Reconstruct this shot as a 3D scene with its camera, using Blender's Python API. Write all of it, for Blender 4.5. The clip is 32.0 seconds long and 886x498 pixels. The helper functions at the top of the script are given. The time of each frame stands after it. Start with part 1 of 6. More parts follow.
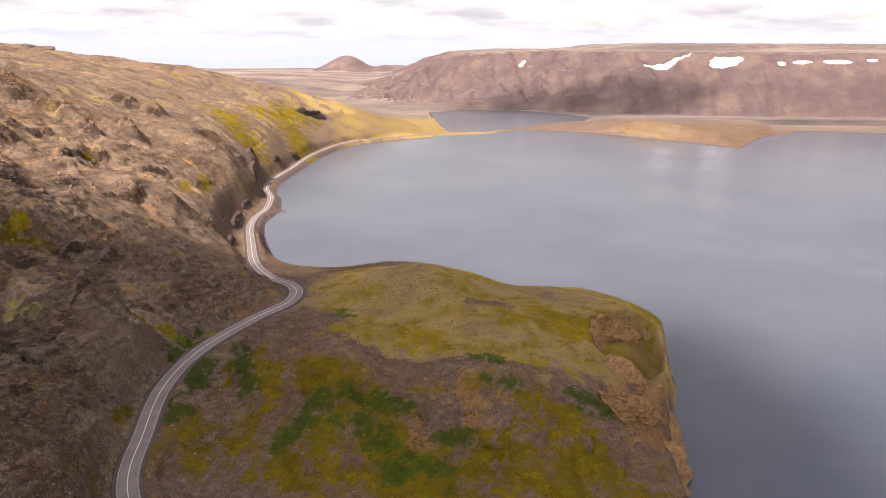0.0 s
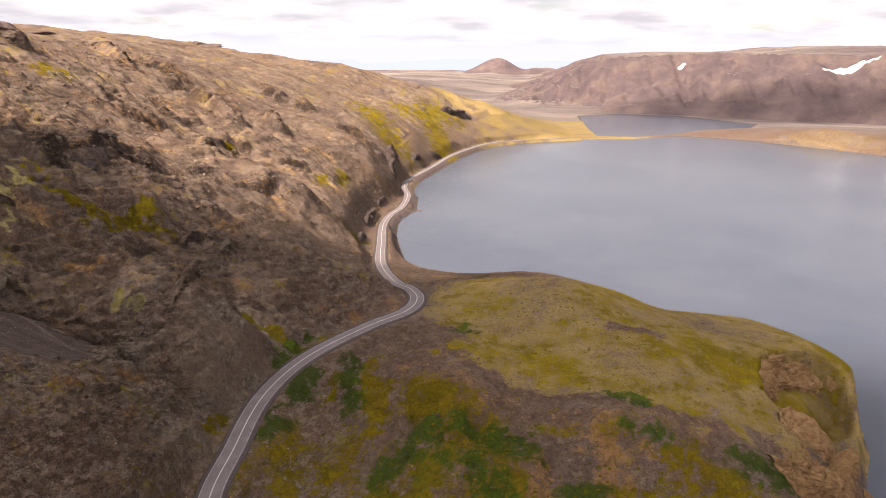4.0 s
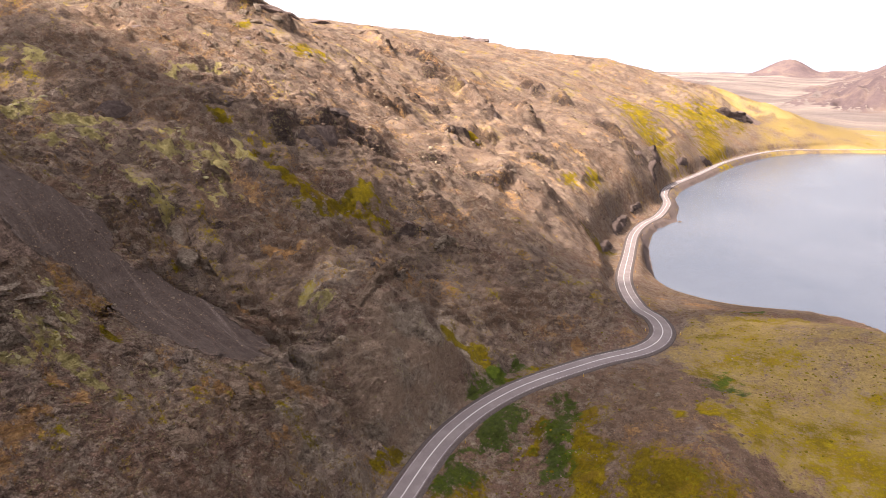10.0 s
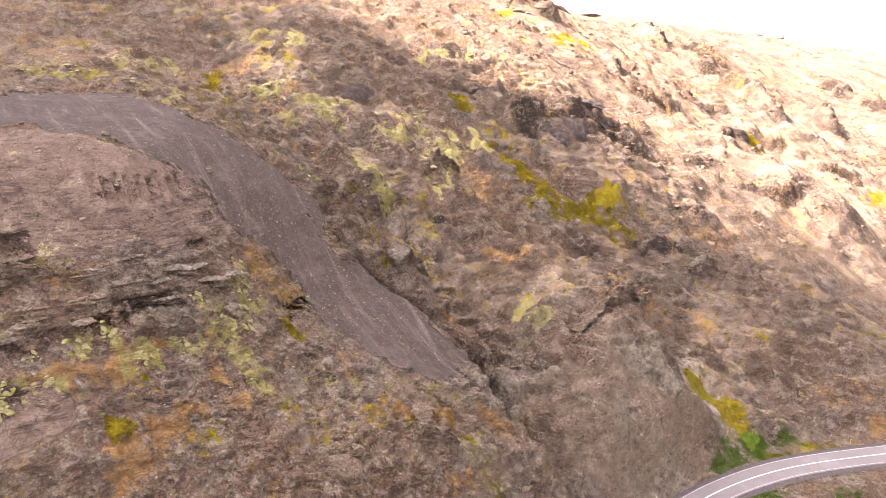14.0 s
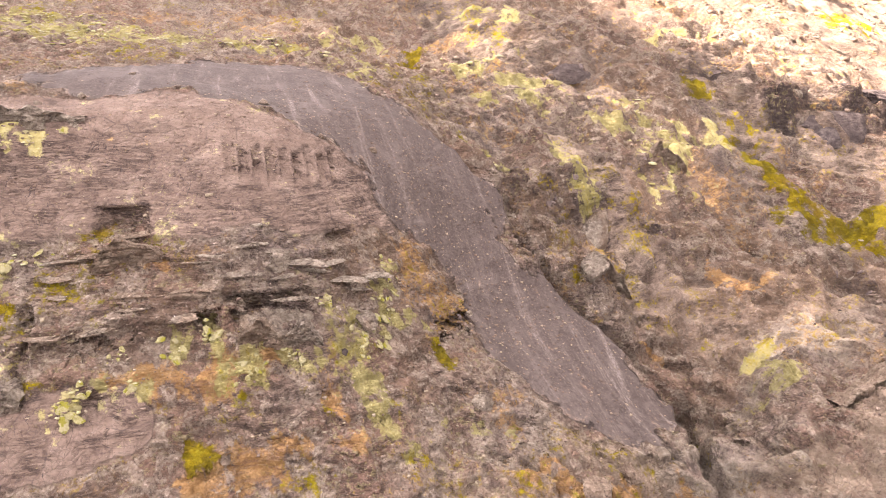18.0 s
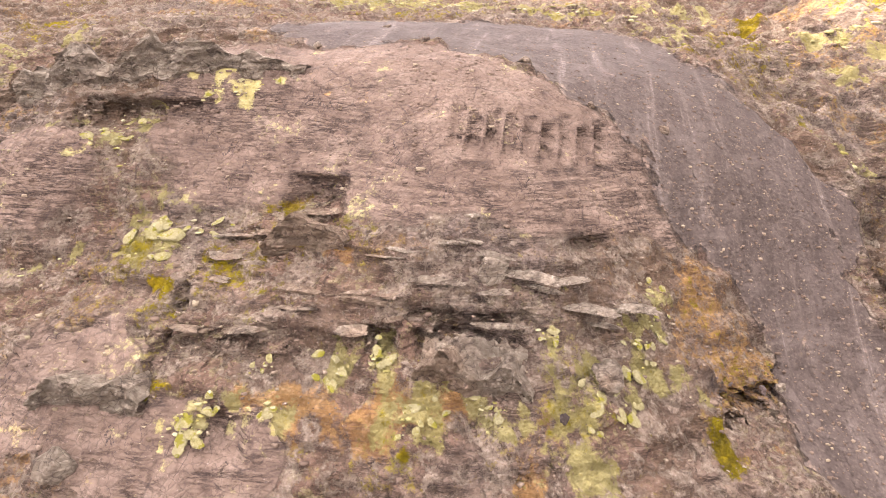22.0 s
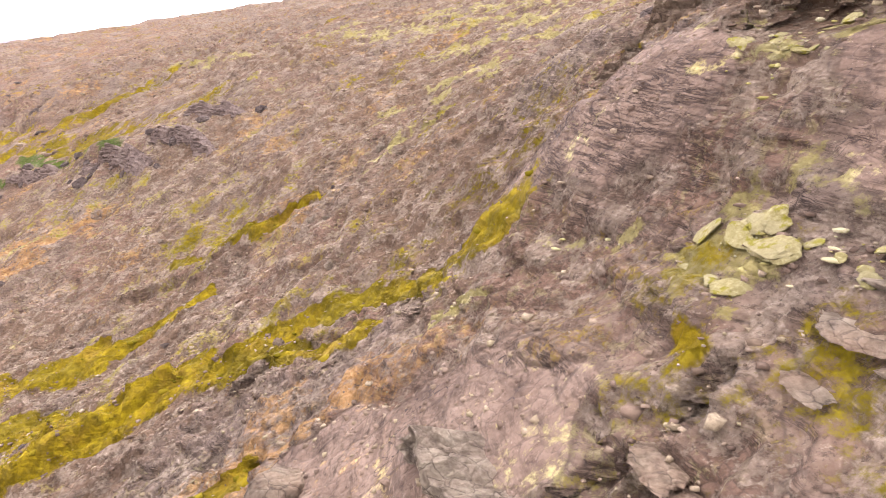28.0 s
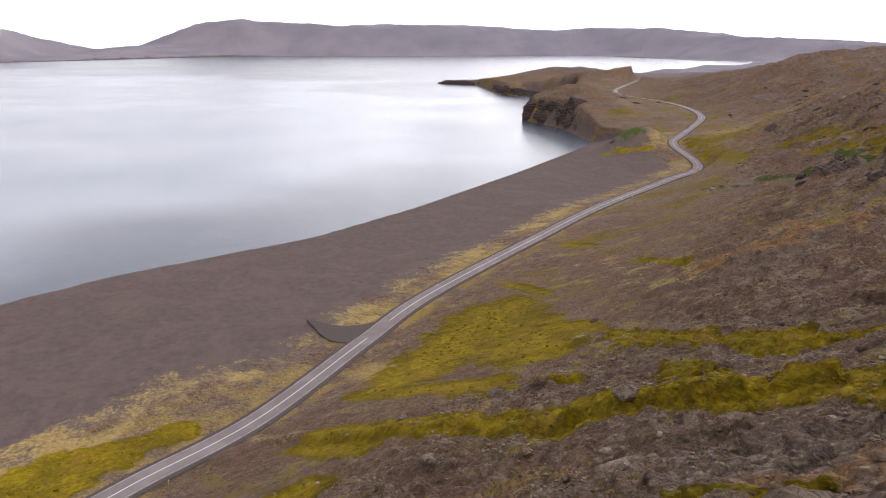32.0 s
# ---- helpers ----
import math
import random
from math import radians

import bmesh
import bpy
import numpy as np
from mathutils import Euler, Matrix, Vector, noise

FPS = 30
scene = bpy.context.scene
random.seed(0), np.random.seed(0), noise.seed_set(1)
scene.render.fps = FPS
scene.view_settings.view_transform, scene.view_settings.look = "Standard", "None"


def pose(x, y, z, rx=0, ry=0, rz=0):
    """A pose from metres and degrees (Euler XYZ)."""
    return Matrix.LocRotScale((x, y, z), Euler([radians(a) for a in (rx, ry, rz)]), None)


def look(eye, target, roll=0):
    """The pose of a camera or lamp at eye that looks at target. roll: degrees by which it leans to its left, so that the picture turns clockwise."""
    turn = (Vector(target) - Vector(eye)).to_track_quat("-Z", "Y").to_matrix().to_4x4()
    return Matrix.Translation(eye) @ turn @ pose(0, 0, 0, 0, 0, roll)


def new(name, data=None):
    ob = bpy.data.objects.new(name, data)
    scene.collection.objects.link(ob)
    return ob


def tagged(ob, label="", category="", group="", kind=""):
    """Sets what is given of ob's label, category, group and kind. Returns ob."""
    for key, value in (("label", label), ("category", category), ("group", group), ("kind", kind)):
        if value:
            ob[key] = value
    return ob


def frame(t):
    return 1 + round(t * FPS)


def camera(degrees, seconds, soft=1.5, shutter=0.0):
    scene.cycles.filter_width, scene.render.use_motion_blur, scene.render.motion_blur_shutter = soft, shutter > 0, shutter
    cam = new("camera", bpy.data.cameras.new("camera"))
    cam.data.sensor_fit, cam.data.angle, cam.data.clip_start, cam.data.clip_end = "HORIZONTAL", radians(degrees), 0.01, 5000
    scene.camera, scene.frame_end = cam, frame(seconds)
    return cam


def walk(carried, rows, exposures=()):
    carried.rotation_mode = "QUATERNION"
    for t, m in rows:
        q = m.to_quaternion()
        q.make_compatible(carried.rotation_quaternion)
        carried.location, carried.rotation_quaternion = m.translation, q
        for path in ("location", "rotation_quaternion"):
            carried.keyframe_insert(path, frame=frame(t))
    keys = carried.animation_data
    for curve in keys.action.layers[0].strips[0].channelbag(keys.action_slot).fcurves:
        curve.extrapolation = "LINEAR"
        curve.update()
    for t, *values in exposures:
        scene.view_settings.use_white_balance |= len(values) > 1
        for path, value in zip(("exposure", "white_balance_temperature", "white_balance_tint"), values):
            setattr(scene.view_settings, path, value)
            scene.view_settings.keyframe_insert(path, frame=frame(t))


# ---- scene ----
cam = camera(64.8, 32.0, 0.8)
PATH = [
    (0, (0.00, -0.00, 150.75), (0.000, 19.208, 145.180), 0.40),
    (0.5, (0.22, 4.53, 149.72), (-0.313, 23.734, 144.163), 0.40),
    (1, (0.42, 8.99, 148.69), (-0.793, 28.163, 143.144), 0.45),
    (1.5, (0.58, 13.42, 147.68), (-1.304, 32.548, 142.135), 0.49),
    (2, (0.68, 17.85, 146.67), (-1.873, 36.901, 141.141), 0.56),
    (2.5, (0.64, 22.30, 145.69), (-2.555, 41.253, 140.168), 0.61),
    (3, (0.54, 26.75, 144.72), (-3.266, 45.589, 139.204), 0.65),
    (3.5, (0.29, 31.16, 143.77), (-3.631, 49.986, 138.265), 0.63),
    (5.5, (-2.35, 49.78, 140.02), (-7.061, 68.420, 134.511), 0.59),
    (6, (-3.02, 54.08, 139.07), (-8.284, 72.575, 133.555), 0.53),
    (6.5, (-3.73, 58.31, 138.09), (-9.537, 76.641, 132.578), 0.54),
    (7, (-4.57, 62.50, 137.08), (-10.805, 80.691, 131.570), 0.57),
    (7.5, (-5.60, 66.63, 136.04), (-11.947, 84.776, 130.525), 0.57),
    (8, (-6.68, 70.65, 134.99), (-13.518, 88.623, 129.481), 0.58),
    (8.5, (-7.76, 74.57, 133.96), (-15.470, 92.185, 128.455), 0.57),
    (9, (-9.00, 78.51, 132.95), (-17.672, 95.666, 127.444), 0.59),
    (9.5, (-10.38, 82.56, 131.93), (-19.995, 99.211, 126.427), 0.64),
    (10, (-11.91, 86.64, 130.91), (-22.417, 102.745, 125.396), 0.62),
    (10.5, (-13.50, 90.56, 129.90), (-24.827, 106.094, 124.393), 0.57),
    (11, (-15.22, 94.30, 129.00), (-27.323, 109.240, 123.485), 0.53),
    (11.5, (-17.04, 97.91, 128.18), (-29.877, 112.220, 122.660), 0.52),
    (12, (-18.93, 101.30, 127.39), (-32.403, 115.013, 121.860), 0.46),
    (12.5, (-21.03, 104.67, 126.55), (-35.127, 117.746, 121.037), 0.49),
    (13, (-23.39, 108.04, 125.66), (-38.049, 120.477, 120.142), 0.54),
    (13.5, (-25.82, 111.30, 124.71), (-41.001, 123.096, 119.198), 0.51),
    (14, (-28.37, 114.44, 123.72), (-44.039, 125.581, 118.222), 0.51),
    (14.5, (-31.09, 117.52, 122.75), (-47.229, 127.988, 117.267), 0.50),
    (15, (-34.04, 120.39, 121.82), (-50.588, 130.191, 116.326), 0.55),
    (15.5, (-37.08, 123.09, 120.90), (-54.005, 132.224, 115.402), 0.58),
    (17.5, (-49.89, 132.89, 117.22), (-68.039, 139.227, 111.691), 0.53),
    (18, (-53.33, 134.74, 116.29), (-71.709, 140.368, 110.750), 0.62),
    (18.5, (-56.96, 136.53, 115.36), (-75.538, 141.422, 109.799), 0.70),
    (19, (-60.64, 138.21, 114.44), (-79.397, 142.338, 108.867), 0.74),
    (19.5, (-64.33, 139.78, 113.52), (-83.240, 143.137, 107.931), 0.79),
    (20, (-68.13, 141.25, 112.59), (-87.159, 143.818, 106.985), 0.78),
    (20.5, (-71.95, 142.52, 111.66), (-91.063, 144.301, 106.034), 0.74),
    (21, (-75.86, 143.62, 110.69), (-95.036, 144.324, 105.052), 0.70),
    (21.5, (-79.81, 144.43, 109.71), (-98.968, 143.371, 104.059), 0.74),
    (22, (-83.81, 145.15, 108.76), (-102.778, 142.272, 103.088), 0.73),
    (22.5, (-87.83, 145.52, 107.82), (-106.433, 140.878, 102.145), 0.83),
    (23, (-91.80, 145.70, 106.91), (-109.888, 139.352, 101.209), 0.90),
    (23.5, (-95.85, 145.60, 106.01), (-113.271, 137.608, 100.282), 0.91),
    (24, (-99.85, 145.22, 105.12), (-116.436, 135.639, 99.364), 0.89),
    (24.5, (-103.74, 144.57, 104.24), (-119.345, 133.483, 98.452), 0.81),
    (25, (-107.53, 143.61, 103.34), (-122.033, 131.109, 97.548), 0.83),
    (25.5, (-111.45, 142.25, 102.38), (-124.673, 128.427, 96.548), 0.69),
    (27.5, (-124.67, 133.88, 98.81), (-131.765, 116.123, 92.956), 0.70),
    (28, (-127.57, 131.29, 97.84), (-132.899, 112.909, 92.029), 0.62),
    (28.5, (-130.15, 128.44, 96.91), (-133.684, 109.630, 91.116), 0.51),
    (29, (-132.35, 125.68, 96.10), (-133.528, 106.575, 90.317), 0.38),
    (29.5, (-134.02, 123.71, 95.22), (-132.286, 104.649, 89.427), 0.28),
    (30, (-135.15, 122.67, 94.33), (-130.588, 104.078, 88.535), 0.25),
    (30.5, (-135.81, 122.34, 93.47), (-128.512, 104.645, 87.673), 0.17),
    (31, (-136.00, 122.38, 92.61), (-126.099, 105.991, 86.820), 0.10),
    (31.5, (-136.16, 122.52, 91.83), (-123.857, 107.835, 86.089), 0.08),
    (32, (-136.41, 122.59, 91.09), (-122.463, 109.440, 85.365), 0.06),
]
walk(cam, [(t, look(eye, target, roll)) for t, eye, target, roll in PATH],
     exposures=[(0, 1.08, 6850, 19), (8, 1.2, 6800, 19), (10.5, 1.80, 6650, 19), (13, 2.65, 6550, 20), (15, 3.22, 6600, 19), (18, 3.42, 6700, 19), (22, 3.6, 6800, 18), (25, 3.62, 6700, 18), (26, 3.66, 6700, 18), (28, 3.55, 6600, 18), (29.5, 3.4, 6600, 17), (30, 3.2, 6600, 17), (31, 2.5, 6550, 16), (32, 1.6, 6500, 15)])

# ---- light ----
SUN_EL, SUN_AZ = radians(46), radians(208)          # azimuth from +y, clockwise
world = bpy.data.worlds.new("sky")
scene.world = world
world.use_nodes = True


def node(tree, kind, **values):
    n = tree.nodes.new(kind)
    for key, value in values.items():
        if key == "operation":
            n.operation = value
        elif key == "blend_type":
            n.blend_type = value
        elif key == "data_type":
            n.data_type = value
    return n


def link(tree, a, b):
    tree.links.new(a, b)


def build_sky():
    t = world.node_tree
    t.nodes.clear()
    out = t.nodes.new("ShaderNodeOutputWorld")
    back = t.nodes.new("ShaderNodeBackground")
    sky = t.nodes.new("ShaderNodeTexSky")
    sky.sky_type, sky.sun_disc = "NISHITA", False
    sky.sun_elevation, sky.sun_rotation = SUN_EL, SUN_AZ
    dim = t.nodes.new("ShaderNodeVectorMath")
    dim.operation = "SCALE"
    dim.inputs["Scale"].default_value = 0.085
    link(t, sky.outputs[0], dim.inputs[0])
    # broken cloud: long low banks, denser towards the horizon
    co = t.nodes.new("ShaderNodeTexCoord")
    sep = t.nodes.new("ShaderNodeSeparateXYZ")
    link(t, co.outputs["Generated"], sep.inputs[0])
    up = t.nodes.new("ShaderNodeMath")
    up.operation = "MAXIMUM"
    up.inputs[1].default_value = 0.0
    link(t, sep.outputs["Z"], up.inputs[0])
    lift = t.nodes.new("ShaderNodeMath")
    lift.operation = "ADD"
    lift.inputs[1].default_value = 0.15
    link(t, up.outputs[0], lift.inputs[0])
    flat = t.nodes.new("ShaderNodeCombineXYZ")
    for i, axis in enumerate("XY"):
        q = t.nodes.new("ShaderNodeMath")
        q.operation = "DIVIDE"
        link(t, sep.outputs[axis], q.inputs[0])
        link(t, lift.outputs[0], q.inputs[1])
        link(t, q.outputs[0], flat.inputs[i])
    n = t.nodes.new("ShaderNodeTexNoise")
    n.inputs["Scale"].default_value, n.inputs["Detail"].default_value, n.inputs["Roughness"].default_value = 1.2, 9, 0.6
    link(t, flat.outputs[0], n.inputs["Vector"])
    cover = t.nodes.new("ShaderNodeMapRange")
    cover.inputs["From Min"].default_value, cover.inputs["From Max"].default_value = 0.27, 0.44
    link(t, n.outputs["Fac"], cover.inputs["Value"])
    tone = t.nodes.new("ShaderNodeValToRGB")
    tone.color_ramp.elements[0].position, tone.color_ramp.elements[0].color = 0.44, (0.72, 0.725, 0.74, 1)
    tone.color_ramp.elements[1].position, tone.color_ramp.elements[1].color = 0.66, (0.45, 0.455, 0.49, 1)
    n2 = t.nodes.new("ShaderNodeTexNoise")
    n2.inputs["Scale"].default_value, n2.inputs["Detail"].default_value = 1.5, 6
    link(t, flat.outputs[0], n2.inputs["Vector"])
    link(t, n2.outputs["Fac"], tone.inputs[0])
    mix = t.nodes.new("ShaderNodeMix")
    mix.data_type = "RGBA"
    link(t, cover.outputs[0], mix.inputs["Factor"])
    link(t, dim.outputs[0], mix.inputs[6])
    link(t, tone.outputs[0], mix.inputs[7])
    low = t.nodes.new("ShaderNodeMapRange")
    low.inputs["From Min"].default_value, low.inputs["From Max"].default_value = 0.0, 0.035
    link(t, sep.outputs["Z"], low.inputs["Value"])
    band = t.nodes.new("ShaderNodeMix")
    band.data_type = "RGBA"
    band.inputs[6].default_value = (0.56, 0.60, 0.69, 1)
    link(t, low.outputs[0], band.inputs["Factor"])
    link(t, mix.outputs[2], band.inputs[7])
    # brighter cloud on the sun's side
    side = t.nodes.new("ShaderNodeVectorMath")
    side.operation = "DOT_PRODUCT"
    side.inputs[1].default_value = (math.sin(SUN_AZ), math.cos(SUN_AZ), 0)
    link(t, co.outputs["Generated"], side.inputs[0])
    glow = t.nodes.new("ShaderNodeMapRange")
    glow.inputs["From Min"].default_value, glow.inputs["From Max"].default_value = -0.1, 1.0
    glow.inputs["To Min"].default_value, glow.inputs["To Max"].default_value = 0.68, 2.1
    link(t, side.outputs["Value"], glow.inputs["Value"])
    lit = t.nodes.new("ShaderNodeVectorMath")
    lit.operation = "SCALE"
    # thinner, brighter cloud low down, heavier overhead
    height = t.nodes.new("ShaderNodeMapRange")
    height.inputs["From Min"].default_value, height.inputs["From Max"].default_value = 0.05, 0.55
    height.inputs["To Min"].default_value, height.inputs["To Max"].default_value = 1.14, 0.80
    link(t, sep.outputs["Z"], height.inputs["Value"])
    both = t.nodes.new("ShaderNodeMath")
    both.operation = "MULTIPLY"
    link(t, glow.outputs[0], both.inputs[0])
    link(t, height.outputs[0], both.inputs[1])
    link(t, band.outputs[2], lit.inputs[0])
    link(t, both.outputs[0], lit.inputs["Scale"])
    link(t, lit.outputs[0], back.inputs["Color"])
    back.inputs["Strength"].default_value = 1.0
    link(t, back.outputs[0], out.inputs[0])


build_sky()
sun = new("sun", bpy.data.lights.new("sun", "SUN"))
sun.data.energy, sun.data.angle, sun.data.color = 4.8, radians(1.0), (1.0, 0.92, 0.80)
to_sun = Vector((math.sin(SUN_AZ) * math.cos(SUN_EL), math.cos(SUN_AZ) * math.cos(SUN_EL), math.sin(SUN_EL)))
sun.matrix_world = look(to_sun * 1500, (0, 0, 0))

# ---- numeric noise for the land ----
rng = np.random.RandomState(7)
PERM = rng.permutation(512)
GRAD = np.stack([np.cos(np.linspace(0, 2 * np.pi, 64, endpoint=False)), np.sin(np.linspace(0, 2 * np.pi, 64, endpoint=False))], 1)


def perlin(x, y):
    """Gradient noise of arrays, about -1 to 1, one cell a unit."""
    xi, yi = np.floor(x).astype(np.int64), np.floor(y).astype(np.int64)
    xf, yf = x - xi, y - yi
    u, v = xf ** 3 * (xf * (xf * 6 - 15) + 10), yf ** 3 * (yf * (yf * 6 - 15) + 10)

    def corner(i, j):
        g = GRAD[PERM[(PERM[(xi + i) & 511] + yi + j) & 511] & 63]
        return g[..., 0] * (xf - i) + g[..., 1] * (yf - j)
    a, b = corner(0, 0), corner(1, 0)
    c, d = corner(0, 1), corner(1, 1)
    return 1.5 * ((a + u * (b - a)) * (1 - v) + (c + u * (d - c)) * v)


def fbm(x, y, size, octaves=4, gain=0.5):
    s, a, f = np.zeros_like(x), 1.0, 1.0 / size
    for k in range(octaves):
        s += a * perlin(x * f + 17.3 * k, y * f - 9.1 * k)
        a, f = a * gain, f * 2.03
    return s


def ridged(x, y, size, octaves=4):
    s, a, f = np.zeros_like(x), 1.0, 1.0 / size
    for k in range(octaves):
        s += a * (0.527 - 2 * np.abs(perlin(x * f + 31.7 * k, y * f + 5.3 * k)))
        a, f = a * 0.52, f * 2.1
    return s


def smooth(a, b, v):
    s = np.clip((v - a) / (b - a), 0, 1)
    return s * s * (3 - 2 * s)


def bump(x, y, cx, cy, rx, ry, turn=0.0):
    """A soft hill mask of 1 at its middle."""
    c, s = math.cos(radians(turn)), math.sin(radians(turn))
    u, v = ((x - cx) * c + (y - cy) * s) / rx, (-(x - cx) * s + (y - cy) * c) / ry
    return np.exp(-(u * u + v * v))


# ---- the plan: shores, road and the lines of the hill ----
WEST_SHORE = [(-15, 1238), (-92, 1195), (-150, 1120), (-173, 1014), (-182, 900), (-188, 807), (-178, 708), (-152, 643), (-164, 610), (-150, 560), (-122, 486),
              (-94, 440), (-55, 432), (-22, 412), (4, 380), (38, 354), (74, 364), (102, 344), (113, 320), (108, 292), (97, 262), (92, 238), (86, 208), (90, 150),
              (120, 105), (143, 78), (148, 37), (142, -54), (155, -130), (188, -255), (223, -371), (243, -427), (286, -464), (336, -498), (371, -510), (408, -526), (432, -558)]
FAR_SHORE = [(450, -600), (520, -740), (600, -880), (640, -940), (652, -852), (678, -812), (727, -830), (850, -925), (928, -975), (1025, -955), (1110, -1080), (900, -1500), (1213, -3210), (1536, -3112), (2600, -3800), (3850, -1900),
             (3300, -500), (2300, 700), (1300, 1250), (830, 1321), (687, 1349), (554, 1230), (466, 1098), (396, 1183), (318, 1257), (226, 1312), (150, 1330), (60, 1262)]
UPPER_LAKE = [(-8, 1400), (-32, 1674), (62, 1758), (200, 1737), (330, 1600), (270, 1430), (160, 1384), (80, 1300), (10, 1290)]
ROAD = [(559, -1033, 25), (485, -862, 25), (392, -689, 25), (296, -650, 21), (233, -593, 20), (185, -519, 20), (152, -424, 17), (137, -382, 14), (94, -340, 7), (90, -290, 4),
        (79, -200, 3), (62, -125, 3), (40, -37, 3), (23, 6, 3), (4, 52, 3), (-4, 87, 4), (-22, 118, 10), (-60, 138, 19), (-88, 169, 28), (-96, 200, 31), (-99, 226, 34),
        (-93, 248, 38), (-80, 274, 40), (-69, 291, 41), (-68, 306, 41)]
ROAD_NORTH = [(-76, 326, 38), (-90, 347, 34), (-114, 404, 24), (-138, 483, 13), (-160, 560, 6), (-167, 604, 4), (-166, 640, 4), (-174, 690, 4), (-188, 729, 4), (-195, 775, 4),
              (-190, 862, 4), (-182, 980, 5), (-150, 1108, 5), (-84, 1182, 4), (-25, 1226, 4)]
LINES = dict(
    crest=[(-265, 68, 118), (-266, 88, 115), (-287, 141, 118), (-292, 207, 117), (-300, 224, 127), (-310, 305, 131), (-325, 443, 124), (-365, 399, 156), (-494, 553, 160),
           (-420, 617, 152), (-539, 777, 157), (-640, 1120, 158), (-500, 1091, 133), (-426, 1122, 127), (-348, 1150, 110)],
    crest_north=[(-248, 1174, 70), (-208, 1168, 45), (-170, 1245, 44), (-187, 996, 19), (-78, 1252, 12), (-346, 806, 108), (-209, 664, 55), (-299, 676, 77), (-240, 500, 66),
                 (-280, 468, 92), (-289, 417, 110), (-225, 395, 80), (-300, 1500, 40), (-900, 1300, 150), (-900, 500, 190)],
    brow=[(-177, -55, 94), (-202, -62, 103), (-143, -140, 94), (-170, -126, 98), (-212, -362, 114), (-88, -372, 82), (-161, 34, 87), (-169, 50, 98), (-172, 75, 100),
          (-171, 94, 105), (-173, 125, 105), (-195, 142, 107), (-189, 164, 102), (-170, 151, 98), (-240, 20, 112), (-300, -150, 130)],
    face=[(-152, 70, 80), (-156, 82, 94), (-151, 93, 86), (-149, 114, 87), (-159, 135, 99), (-158, 120, 91), (-145, 108, 84), (-144, 124, 83), (-154, 143, 89), (-156, 168, 74),
          (-140, 146, 77), (-140, 103, 80), (-136, 93, 76), (-133, 76, 70), (-149, 86, 83)],
    lower=[(-160, -9, 82), (-152, 25, 79), (-144, 23, 75), (-131, 6, 65), (-116, -5, 54), (-107, 23, 52), (-140, 64, 71), (-124, 57, 62), (-100, 53, 51), (-87, 60, 45),
           (-133, 107, 74), (-133, 122, 73), (-135, 137, 71), (-138, 155, 70), (-117, 158, 60), (-126, 178, 57), (-135, 181, 61)],
    foot=[(-65, 45, 34), (-92, 5, 45), (-62, -45, 38), (-58, -17, 30), (-65, -107, 50), (-78, -110, 58), (-95, -145, 65), (-42, -150, 40), (-34, 34, 19), (-18, 5, 12),
          (5, -60, 12), (30, -140, 11), (55, -230, 11), (-95, 110, 44), (-62, 100, 28), (-40, 150, 20), (-95, 145, 44)],
    gully=[(-108, 212, 39), (-144, 205, 56), (-156, 193, 66), (-168, 187, 70), (-174, 195, 73), (-156, 221, 58), (-166, 225, 62), (-121, 222, 62), (-131, 240, 65),
           (-163, 232, 68), (-178, 244, 75), (-202, 235, 90), (-231, 238, 103), (-245, 230, 109)],
    north_slope=[(-112, 249, 42), (-137, 337, 53), (-140, 302, 55), (-102, 309, 50), (-179, 294, 78), (-179, 280, 73), (-219, 301, 97), (-226, 308, 104),
                 (-250, 271, 113), (-140, 259, 54), (-172, 430, 60), (-190, 515, 42), (-172, 560, 22), (-205, 620, 40), (-212, 760, 40), (-230, 880, 45)],
    headland=[(-42, 282, 40), (-7, 323, 50), (-8, 291, 40), (-13, 237, 34), (13, 235, 36), (42, 238, 34), (-46, 242, 42), (-65, 210, 29), (-75, 240, 38), (-40, 218, 36),
              (-27, 207, 31), (10, 205, 22), (80, 297, 30), (77, 229, 16), (82, 350, 27), (50, 300, 34), (-35, 398, 29), (-60, 393, 24)],
    headland_south=[(-30, 180, 20), (20, 170, 10), (60, 190, 10), (-55, 175, 20), (30, 345, 32), (85, 320, 28), (30, 120, 3), (60, 90, 3), (60, 20, 2.2), (80, -60, 2.2), (110, -180, 2), (150, -300, 2)],
    near_hill=[(-109, 234, 52), (-113, 241, 54), (-118, 236, 57), (-127, 238, 60), (-136, 244, 66), (-141, 258, 63), (-131, 226, 65), (-159, 171, 72), (-153, 60, 79.5), (-101, 30, 47), (-139, 256, 62), (-62, -23, 36), (-154, 203, 61), (-146, 207, 56), (-173, 191, 78),
               (-133, 180, 61.5), (-213, 311, 95), (-183, 224, 76), (-200, 234, 91), (-166, 90, 98), (-297, 202, 115), (-244, 227, 110), (-152, 48, 80), (-153, 76, 92)],
    south=[(345, -610, 30), (400, -600, 30), (330, -520, 26), (260, -490, 24), (430, -580, 26), (540, -960, 50), (680, -880, 26), (620, -800, 14), (170, -395, 12), (210, -430, 14), (90, -470, 24), (14, -470, 62), (72, -440, 44), (-20, -300, 66),
           (36, -300, 24), (95, -520, 30), (177, -722, 76), (89, -749, 80), (-30, -770, 98), (900, -930, 14), (500, -760, 24), (200, -412, 12)],
)


